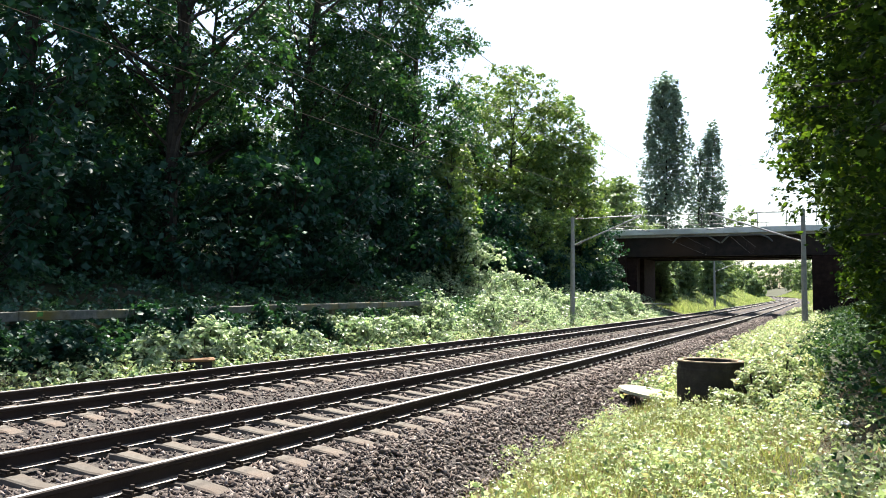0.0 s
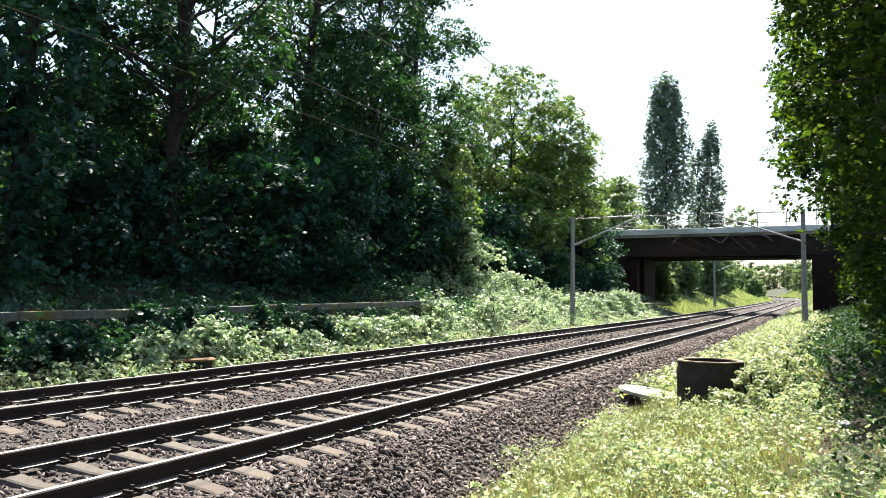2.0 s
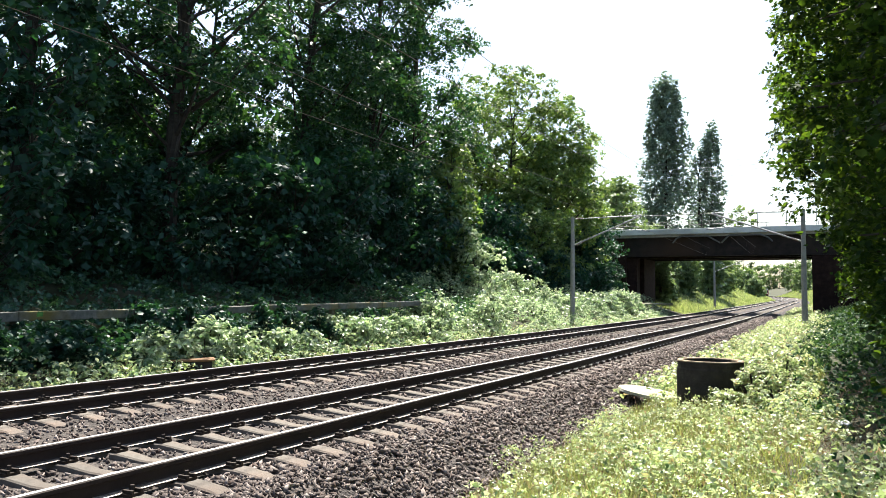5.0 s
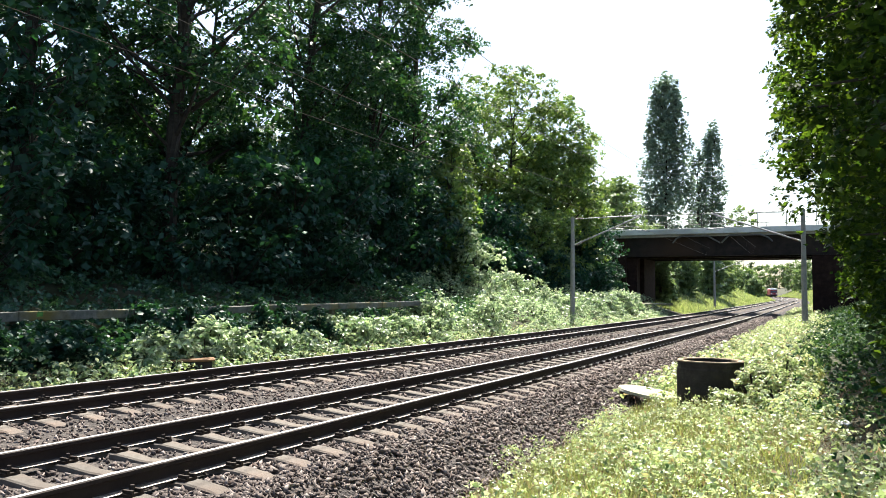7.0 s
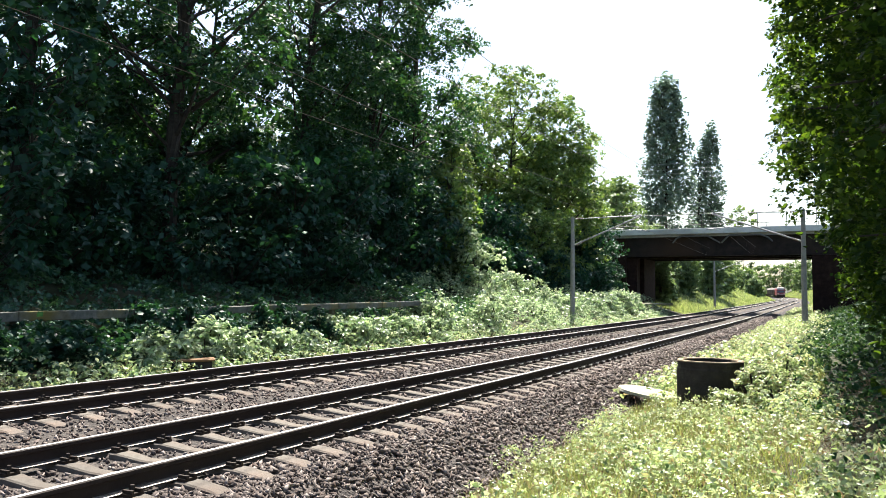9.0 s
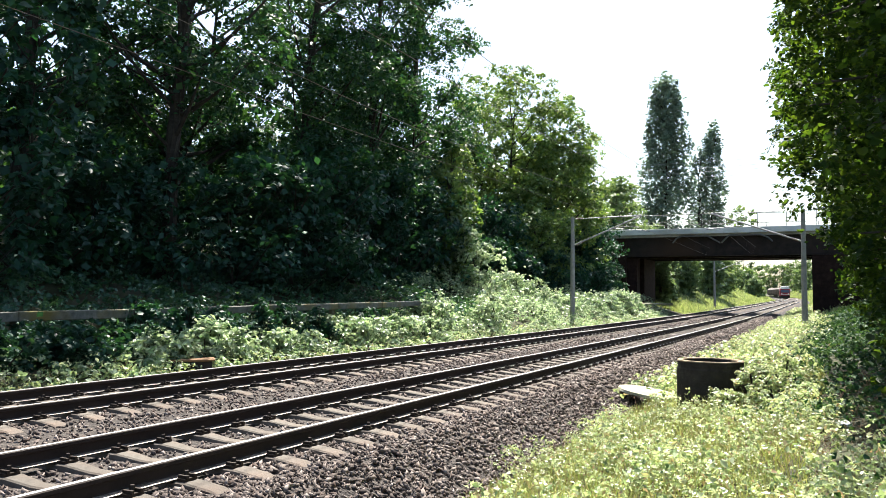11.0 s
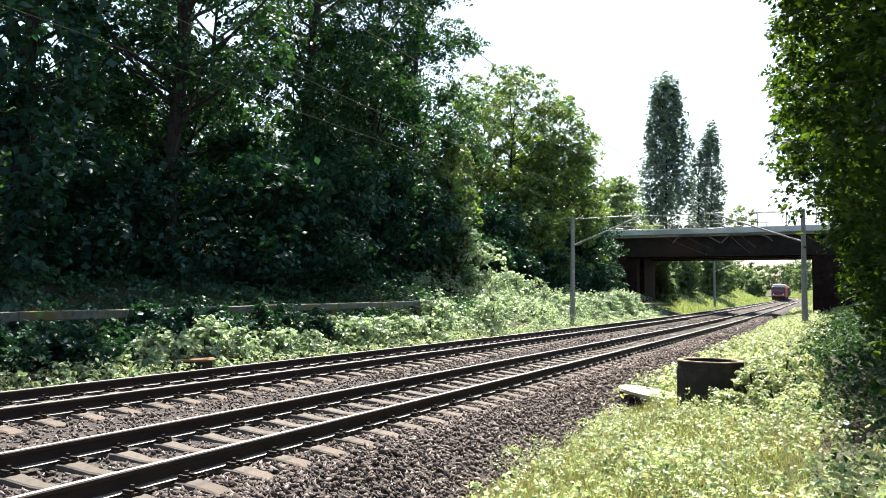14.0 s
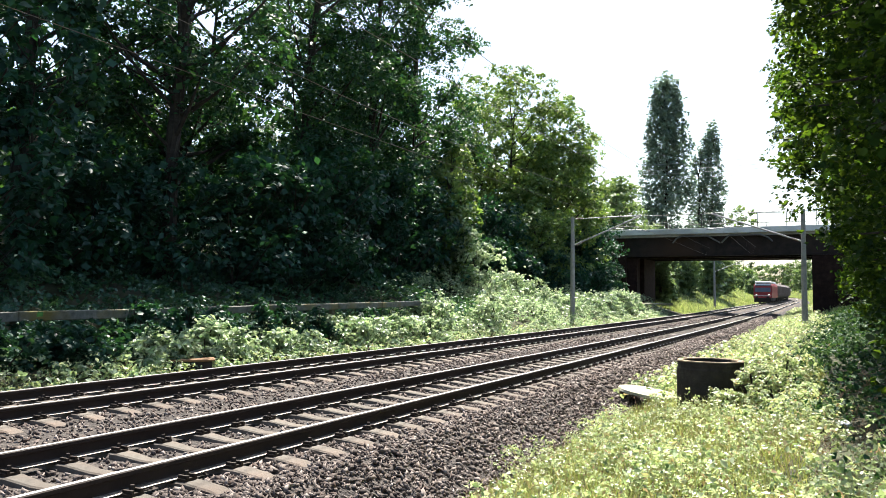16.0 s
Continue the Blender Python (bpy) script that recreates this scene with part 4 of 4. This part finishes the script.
def build_cover():
    # brambles on the left bank
    s, a = scatter(140000, 2, 78, 8.0, 18.5, 1.35)
    cover = 0.7 + 0.6 * np.clip((s - 29) / 3, 0, 1)
    h = np.maximum(0.05, (0.25 + mound(s, a)) * cover * np.interp(a, [8, 9.2, 10, 14, 22], [0.25, 1.0, 1.5, 1.5, 1.2])) * rng.random(len(s)) ** 0.3
    # Where the bank lies in shade, darker leaves replace the sunlit bramble colour.
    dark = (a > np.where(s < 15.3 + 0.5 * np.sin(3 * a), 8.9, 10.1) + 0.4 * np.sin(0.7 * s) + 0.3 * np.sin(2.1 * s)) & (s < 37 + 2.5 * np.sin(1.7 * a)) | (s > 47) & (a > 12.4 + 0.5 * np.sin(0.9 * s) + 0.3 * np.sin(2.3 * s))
    carpet("ivy_slope", s[dark], a[dark], h[dark] * 0.8, L_SLOPE, 0.14, "ivy and nettles on the slope, shade put into their leaf colour", "ivy", ratio=0.75, plant=0.3, per=16)
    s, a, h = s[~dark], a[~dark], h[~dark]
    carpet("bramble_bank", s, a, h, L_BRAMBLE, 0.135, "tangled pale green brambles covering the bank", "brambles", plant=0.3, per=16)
    # undergrowth deep in the wood
    s, a = scatter(14000, 4, 80, 18, 48, 1.1)
    carpet("wood_undergrowth", s, a, 1.3 * rng.random(len(s)), L_SHADE, 0.42, "dark undergrowth on the floor of the wood", "undergrowth")
    s, a = scatter(9000, -9, 4.2, -8, -1.7)
    carpet("path_weeds", s, a, 0.12 * rng.random(len(s)), L_WEED, 0.07, "low trodden weeds beside the line", "weeds")
    # low weeds at the foot of the bank
    s, a = scatter(36000, 4, 76, 7.3, 9.2, 1.3)
    carpet("verge_weeds", s, a, 0.02 + 0.3 * rng.random(len(s)) * np.clip(a - 7.2, 0, 1), L_WEED, 0.08, "bright low weeds between ballast and brambles", "weeds", plant=0.14, per=12)
    # bank beyond the bridge
    for name, n, s0, s1, a0, a1, tall, label in (("far_bank_grass", 60000, 86, 480, 7.6, 20, 0.52, "sunlit tall grass on the bank beyond the bridge"), ("far_verge_grass", 36000, 74, 470, -14, -1.2, 0.6, "sunlit grass beside the line beyond the bridge")):
        s, a = scatter(n, s0, s1, a0, a1, 1.9)
        reach = np.clip((a - 7.4) / 2.2, 0.12, 1) if a0 > 0 else np.clip((-a - 1.0) / 2, 0.15, 1)
        clump = 0.55 + 0.45 * np.sin(0.8 * s + 1.3 * a) * np.sin(1.7 * a - 0.45 * s)
        b = on_line(s, a, lie(s, a) - 0.05)
        hgt = tall * reach * (0.35 + clump) * rng.uniform(0.5, 1.2, n)
        lean = rng.normal(size=(n, 2)) * 0.4
        wide = rng.uniform(0.03, 0.07, n) * np.interp(s, [80, 140, 480], [1, 1.5, 4])
        th = rng.random(n) * 6.28
        w = np.stack([np.cos(th), np.sin(th), 0 * th], 1) * wide[:, None]
        tip = b + np.stack([lean[:, 0] * hgt, lean[:, 1] * hgt, hgt], 1)
        v = np.stack([b - w, b + w, tip], 1).reshape(-1, 3)
        tagged(fast_mesh(name, v, np.arange(3 * n).reshape(n, 3), L_TALL), label, "grass", kind="stuff")
    s, a = scatter(9000, 46, 130, -3.2, -0.75, 1.2)
    carpet("ballast_edge_weeds", s, a, 0.4 * rng.random(len(s)) * np.clip((-a - 0.6), 0.2, 1), L_WEED, 0.2, "weeds growing over the ballast shoulder", "weeds")
    # ivy and brambles on the right bank
    s, a = scatter(84000, 4.5, 74, -9.5, -3.5, 2.1)
    # Dark ivy sets in along the shade's edge and paints it deeper.
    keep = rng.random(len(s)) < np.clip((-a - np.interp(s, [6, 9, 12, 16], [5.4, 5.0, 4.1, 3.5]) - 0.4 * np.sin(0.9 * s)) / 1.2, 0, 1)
    s, a = s[keep], a[keep]
    h = np.maximum(0.03, mound(s + 5, a) * np.interp(-a, [3.5, 4.4, 6, 9], [0.4, 0.6, 1.2, 1.6])) * rng.random(len(s)) ** 0.4
    carpet("ivy_bank", s, a, h, L_IVY_SHADED, np.interp(s, [5, 20, 40], [0.062, 0.09, 0.13]), "ivy and brambles on the bank, shade put into their colour", "ivy", ratio=0.8, plant=0.2, per=14)
    s, a = scatter(52000, 15, 110, -5.6, -0.8, 1.5)
    # Bright weeds thin out where the bank should look shaded.
    keep = rng.random(len(s)) < np.clip((a + 5.0 + 0.4 * np.sin(0.8 * s)) / 1.4, 0, 1)
    keep &= np.hypot(a + 1.9, s - 15.8) > 0.82
    s, a = s[keep], a[keep]
    carpet("verge_growth", s, a, (0.04 + (0.36 + 0.004 * s) * rng.random(len(s))) * np.clip((-a - 0.7) / 0.9, 0.25, 1), L_WEED, 0.11, "bright weeds along the edge of the ballast", "weeds", plant=0.2, per=12)
    # foreground weeds
    s, a = scatter(205000, 4.0, 18, -6.2, -1.1, 1.3)
    edge = np.interp(s, [6, 8, 10, 14, 18], [-1.95, -1.75, -1.4, -1.15, -1.0]) + 0.18 * np.sin(2.3 * s) + 0.1 * np.sin(5.7 * s)
    thick = 0.5 + 0.5 * np.sin(1.3 * s + 0.7 * a) * np.sin(1.9 * a - 0.5 * s)
    # Sunlit weed colour ends at the shade boundary on the bank.
    shade_edge = np.interp(s, [5, 8, 10, 12, 18], [-6.2, -6.0, -5.35, -4.95, -4.55]) + 0.2 * np.sin(1.9 * s)
    keep = (a > shade_edge) & (rng.random(len(s)) < np.clip((edge - a) / 0.6, 0.0, 1) * thick + 0.012 * (a < edge + 0.5))
    s, a = s[keep], a[keep]
    tuft = np.abs(np.sin(1.7 * s + 1.1 * a) * np.sin(2.3 * a - 0.8 * s)) + 0.5 * np.abs(np.sin(5.1 * s + 3 * a) * np.sin(4.3 * a - 2 * s))
    h = (0.02 + 0.32 * rng.random(len(s)) ** 1.1) * (0.25 + tuft) * np.interp(-a, [1.2, 2.5, 5], [0.6, 1, 1.25])
    h = np.where((np.abs(a + 3.55) < 0.75) & (s > 12.4) & (s < 15.2), h * 0.35, h)
    away = (np.hypot(a + 3.35, s - 14.45) > 0.62) & (np.hypot(a + 1.9, s - 15.8) > 0.82)
    s, a, h = s[away], a[away], h[away]
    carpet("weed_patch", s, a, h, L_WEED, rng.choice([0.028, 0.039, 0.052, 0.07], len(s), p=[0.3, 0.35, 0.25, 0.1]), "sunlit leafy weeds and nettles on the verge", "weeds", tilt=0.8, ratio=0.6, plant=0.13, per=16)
    # dry stems between the weeds
    n = 9500
    s, a = scatter(n, 4.5, 17, -6.0, -1.8, 1.2)
    patch = np.abs(np.sin(0.8 * s + 1.9 * a)) > 0.45
    s, a = s[patch], a[patch]
    n = len(s)
    p0 = on_line(s, a, lie(s, a))
    d = rng.normal(size=(n, 3)) * np.array([0.14, 0.14, 0.05]) + np.array([0, 0, 0.14])
    th = rng.random(n) * 6.28
    w = np.stack([np.cos(th), np.sin(th), 0 * th], 1) * 0.003
    v = np.stack([p0 - w, p0 + w, p0 + d * rng.uniform(0.6, 1.8, (n, 1))], 1).reshape(-1, 3)
    tagged(fast_mesh("dry_stems", v, np.arange(3 * n).reshape(n, 3), M_STEM), "dry brown bramble stems between the weeds", "stems", kind="stuff")
    # grass blades
    n = 19000
    s, a = scatter(n, 4.2, 19, -5.0, -1.7, 1.2)
    b = on_line(s, a, lie(s, a))
    hgt = rng.uniform(0.1, 0.34, n) * np.clip((-a - 1.3), 0.3, 1)
    d = rng.normal(size=(n, 2)) * 0.35
    tip = b + np.stack([d[:, 0] * hgt, d[:, 1] * hgt, hgt], 1)
    th = rng.random(n) * 6.28
    w = np.stack([np.cos(th), np.sin(th), 0 * th], 1) * 0.005
    v = np.stack([b - w, b + w, tip], 1).reshape(-1, 3)
    tagged(fast_mesh("grass", v, np.arange(3 * n).reshape(n, 3), L_GRASS), "thin dry and green grass blades among weeds", "grass", kind="stuff")


def build_stones():
    corners = np.array([(-1.4, 0, 0), (1.4, 0, 0), (0, -1.4, 0), (0, 1.4, 0), (0, 0, -1.4), (0, 0, 1.4)])
    tris = np.array([(0, 2, 5), (2, 1, 5), (1, 3, 5), (3, 0, 5), (2, 0, 4), (1, 2, 4), (3, 1, 4), (0, 3, 4)])
    n = 74000
    s = 3.4 + 28 * rng.random(n) ** 1.5
    a = rng.uniform(-1.8, 7.0, n)
    a = np.where(rng.random(n) < 0.42, rng.uniform(-1.9, 0.2, n), a)
    far = rng.random(n) < 0.24
    s, a = np.where(far, rng.uniform(26, 80, n), s), np.where(far, np.where(rng.random(n) < 0.6, rng.uniform(-1.7, -0.1, n), rng.uniform(-0.1, 6.8, n)), a)
    back = rng.random(n) < 0.09
    s = np.where(back, rng.uniform(-10, 3.6, n), s)
    z = np.interp(a, [q for q, _ in BED], [q for _, q in BED])
    size = rng.uniform(0.014, 0.035, n) * (1 + 0.3 * (s > 14) + 0.5 * (s > 30))
    phase = np.where(a < 3, 4.66, 5.06)
    on = np.abs((s - phase + 0.3) % 0.6 - 0.3) < 0.15
    inside = ((a > -0.6) & (a < 2.1)) | ((a > 3.5) & (a < 6.2))
    rails = np.min(np.abs(a[:, None] - np.array([0, GAUGE, SPACING, SPACING + GAUGE])), axis=1) < 0.1
    keep = ~((on & inside) | rails)
    s, a, z, size = s[keep], a[keep], z[keep], size[keep]
    n = len(s)
    c = on_line(s, a, z + size * rng.uniform(0.0, 0.7, n))
    loc = (corners[None] * rng.uniform(0.55, 1.1, (n, 6, 1)) + rng.normal(size=(n, 6, 3)) * 0.32) * size[:, None, None] * np.stack([rng.uniform(0.9, 1.5, n), rng.uniform(0.7, 1.1, n), rng.uniform(0.35, 0.7, n)], 1)[:, None, :]
    q = rng.normal(size=(n, 4))
    q /= np.linalg.norm(q, axis=1, keepdims=True)
    w, x, y, zq = q.T
    R = np.stack([1 - 2 * (y * y + zq * zq), 2 * (x * y - zq * w), 2 * (x * zq + y * w), 2 * (x * y + zq * w), 1 - 2 * (x * x + zq * zq), 2 * (y * zq - x * w), 2 * (x * zq - y * w), 2 * (y * zq + x * w), 1 - 2 * (x * x + y * y)], 1).reshape(n, 3, 3)
    v = np.einsum("nij,nkj->nki", R, loc) + c[:, None]
    f = (np.arange(n)[:, None, None] * 6 + tris[None]).reshape(-1, 3)
    tagged(fast_mesh("ballast_stones", v.reshape(-1, 3), f, M_STONE), "loose angular grey-brown ballast stones", "gravel", kind="stuff")


# ---- train ----
def wheelset(parent, x):
    for y in (-0.75, 0.75):
        bm = bmesh.new()
        rod(bm, (x, y - 0.07, 0.5), (x, y + 0.07, 0.5), 0.5, sides=20)
        part("wheel", bm, M_UNDER, parent)


def build_loco():
    """Nose towards +x, origin at its middle on the rails."""
    t = new("electric_locomotive")
    tagged(t, "red electric locomotive with pale roof and lit headlights", "locomotive")
    hl = 9.2
    bm = bmesh.new()
    # body section, chamfered to the roof, sloped cab ends
    def ring(x, top):
        w = 1.5
        return [bm.verts.new((x, y, z)) for y, z in ((-w, 0.95), (-w, 3.0), (-w + 0.12, 3.35), (-1.05, top), (1.05, top), (w - 0.12, 3.35), (w, 3.0), (w, 0.95))]
    rs = []
    for x, top in ((-hl, 3.35), (-hl + 0.9, 3.75), (hl - 0.9, 3.75), (hl, 3.35)):
        rs.append(ring(x, top))
    for v in rs[0][2:6]:
        v.co.x += 0.75
    for v in rs[3][2:6]:
        v.co.x -= 0.75
    for q in (1, 6):
        rs[0][q].co.x += 0.45
        rs[3][q].co.x -= 0.45
    for a, b in zip(rs, rs[1:]):
        for k in range(8):
            bm.faces.new((a[k], a[(k + 1) % 8], b[(k + 1) % 8], b[k]))
    bm.faces.new(rs[0])
    bm.faces.new(rs[3][::-1])
    bmesh.ops.recalc_face_normals(bm, faces=bm.faces)
    part("body", bm, M_RED, t)
    bm = bmesh.new()
    box(bm, (-hl + 0.6, -1.25, 3.5), (hl - 0.62, 1.25, 3.86), 0.08)
    part("roof", bm, M_WHITE, t, "pale grey roof")
    for e in (1, -1):
        bm = bmesh.new()
        out = [(hl - 0.6, 3.16), (hl - 0.62, 3.3), (hl - 1.25, 3.9), (hl - 1.9, 3.92), (hl - 1.9, 3.2)]
        sides = [[bm.verts.new((e * x, y * (1.3 if z < 3.5 else 1.18), z)) for x, z in out] for y in (-1, 1)]
        for k in range(5):
            bm.faces.new((sides[0][k], sides[0][(k + 1) % 5], sides[1][(k + 1) % 5], sides[1][k]))
        bm.faces.new(sides[0])
        bm.faces.new(sides[1][::-1])
        bmesh.ops.recalc_face_normals(bm, faces=bm.faces)
        part("cab_roof", bm, M_WHITE, t, "pale cab roof edge")
        bm = bmesh.new()
        vs = [bm.verts.new(p) for p in ((e * (hl - 0.16), -1.3, 1.98), (e * (hl - 0.16), 1.3, 1.98), (e * (hl - 0.62), 1.2, 3.2), (e * (hl - 0.62), -1.2, 3.2))]
        r = bmesh.ops.extrude_face_region(bm, geom=[bm.faces.new(vs)])
        bmesh.ops.translate(bm, verts=[g for g in r["geom"] if isinstance(g, bmesh.types.BMVert)], vec=(-e * 0.12, 0, 0))
        bmesh.ops.translate(bm, verts=bm.verts, vec=(e * 0.06, 0, 0))
        bmesh.ops.recalc_face_normals(bm, faces=bm.faces)
        part("windscreen", bm, M_GLASS, t, "dark windscreen")
        for y in (-1.02, 1.02):
            bm = bmesh.new()
            rod(bm, (e * (hl - 0.1), y, 1.55), (e * (hl + 0.05), y, 1.55), 0.1, sides=14)
            part("headlight", bm, M_LAMP if e > 0 else M_GLASS, t)
        for y in (-0.88, 0.88):
            bm = bmesh.new()
            rod(bm, (e * (hl - 0.1), y, 1.02), (e * (hl + 0.55), y, 1.02), 0.1, sides=10)
            rod(bm, (e * (hl + 0.55), y, 1.02), (e * (hl + 0.62), y, 1.02), 0.23, sides=14)
            part("buffer", bm, M_UNDER, t)
        bm = bmesh.new()
        box(bm, (min(e * (hl - 0.3), e * (hl + 0.012)), -1.36, 1.28), (max(e * (hl - 0.3), e * (hl + 0.012)), 1.36, 1.38), 0.01)
        part("stripe", bm, M_WHITE, t, "thin white stripe")
        bm = bmesh.new()
        rod(bm, (e * (hl - 1.0), 0, 3.62), (e * (hl - 0.88), 0, 3.62), 0.13, sides=14)
        part("top_light", bm, M_LAMP if e > 0 else M_GLASS, t)
        bm = bmesh.new()
        box(bm, (e * hl - 0.25, -1.4, 0.25), (e * hl + 0.1, 1.4, 0.94), 0.04)
        part("buffer_beam", bm, M_UNDER, t)
        bm = bmesh.new()
        for a, b in (((e * 5.2, -0.6, 3.86), (e * 6.4, 0, 4.3 if e > 0 else 4.1)), ((e * 5.2, 0.6, 3.86), (e * 6.4, 0, 4.3 if e > 0 else 4.1))):
            rod(bm, a, b, 0.04, sides=6)
        top = (e * 5.3, 0, 5.3) if e < 0 else (e * 5.0, 0, 4.4)
        rod(bm, (e * 6.4, 0, 4.3 if e > 0 else 4.1), top, 0.035, sides=6)
        rod(bm, (top[0], -0.8, top[2]), (top[0], 0.8, top[2]), 0.03, sides=6)
        part("pantograph", bm, M_UNDER, t)
        bm = bmesh.new()
        box(bm, (e * 5.2 - 2.0, -1.25, 0.35), (e * 5.2 + 2.0, 1.25, 0.9), 0.05)
        part("bogie", bm, M_UNDER, t)
        for x in (-1.3, 1.3):
            wheelset(t, e * 5.2 + x)
    bm = bmesh.new()
    box(bm, (-2.6, -1.35, 0.35), (2.6, 1.35, 0.94), 0.05)
    part("equipment_box", bm, M_UNDER, t)
    return t


def build_wagon():
    t = new("freight_wagon")
    tagged(t, "grey-brown covered freight wagon with ribbed sides", "freight wagon", group="freight wagons")
    hl = 6.6
    bm = bmesh.new()
    vs = []
    for x in (-hl, hl):
        vs.append([bm.verts.new((x, y, z)) for y, z in ((-1.42, 1.15), (-1.42, 3.2), (-1.0, 3.75), (0, 3.95), (1.0, 3.75), (1.42, 3.2), (1.42, 1.15))])
    for k in range(7):
        bm.faces.new((vs[0][k], vs[0][(k + 1) % 7], vs[1][(k + 1) % 7], vs[1][k]))
    bm.faces.new(vs[0])
    bm.faces.new(vs[1][::-1])
    bmesh.ops.recalc_face_normals(bm, faces=bm.faces)
    part("body", bm, M_WAGON, t)
    for x in np.linspace(-hl + 0.1, hl - 0.1, 8):
        for y in (-1.47, 1.47):
            bm = bmesh.new()
            box(bm, (x - 0.06, y - 0.06, 1.15), (x + 0.06, y + 0.06, 3.2))
            part("rib", bm, M_WAGON, t)
    bm = bmesh.new()
    box(bm, (-hl - 0.35, -1.2, 0.85), (hl + 0.35, 1.2, 1.14), 0.03)
    part("underframe", bm, M_UNDER, t)
    for x in (-4.9, -3.1, 3.1, 4.9):
        wheelset(t, x)
    for e in (-1, 1):
        bm = bmesh.new()
        for y in (-0.88, 0.88):
            rod(bm, (e * (hl + 0.3), y, 1.02), (e * (hl + 0.8), y, 1.02), 0.14, sides=10)
        part("buffers", bm, M_UNDER, t)
    return t


def ride(nose_behind, half):
    """Rows for a vehicle whose middle trails the train's nose by nose_behind metres, on the far track."""
    rows = []
    for k in range(33):
        t = k * 0.5
        s = 148.0 + 25.73 * (16 - t) + nose_behind
        a, b = Vector(on_line(s - half, SPACING + GAUGE / 2, 0.0)), Vector(on_line(s + half, SPACING + GAUGE / 2, 0.0))
        d = a - b
        rows.append((t, Matrix.Translation((a + b) / 2) @ Matrix.Rotation(math.atan2(d.y, d.x), 4, "Z") @ Matrix.Rotation(-math.atan2(d.z, math.hypot(d.x, d.y)), 4, "Y")))
    return rows


def sway(ob, ax, ay, slow, phase, drift=0.0):
    """Rows of a slight rocking about the foot, in degrees."""
    rows = []
    for k in range(33):
        t = k * 0.5
        w = math.sin(slow * t + phase) + 0.35 * math.sin(2.7 * slow * t + 1.3 * phase) + drift * t / 16
        rows.append((t, Matrix.Translation(ob.location) @ Euler((radians(ay * w), radians(ax * w), 0)).to_matrix().to_4x4()))
    return rows


build_track(0.0, 4.66, "railway track with rusty rails on concrete sleepers, beside the weedy verge")
build_track(SPACING, 5.06, "railway track with rusty rails on concrete sleepers, beside the bramble bank")
build_woods()
POPLARS = build_poplars()
build_far_trees()
LINDEN = build_right_trees()
build_bridge()
build_mast(-14.62, 48, 1, 6.49, "slim grey concrete catenary mast with tubular arm, beside brambles", 4.3, 0.2)
build_mast(-1.40, 48, -1, 6.45, "slim grey concrete catenary mast partly hidden by leaves", 4.85, 0.0)
build_mast(-14.7, 115, 1, 6.95, "grey catenary mast with tubular arm beyond the bridge", 4.3, 0.4)
build_wires()
build_power_line()
build_ring()
build_litter()
build_beam()
build_cover()
build_stones()
LOCO = build_loco()
WAGONS = [build_wagon()]
for _ in range(6):
    WAGONS.append(copy_thing(WAGONS[0], Matrix()))


def motions():
    walk(LOCO, ride(9.8, 5.2))
    for i, w in enumerate(WAGONS):
        walk(w, ride(19.6 + 7.4 + 14.8 * i, 4.0))
    walk(POPLARS[0], sway(POPLARS[0], 0.12, 0.1, 0.9, 0.4, 0.8))
    walk(POPLARS[1], sway(POPLARS[1], 0.5, 0.2, 1.1, 1.0, 1.5))
    walk(POPLARS[2], sway(POPLARS[2], 0.4, 0.2, 1.2, 2.0, 1.0))
    walk(LINDEN[0], sway(LINDEN[0], 0.25, 0.2, 1.3, 0.0))


motions()
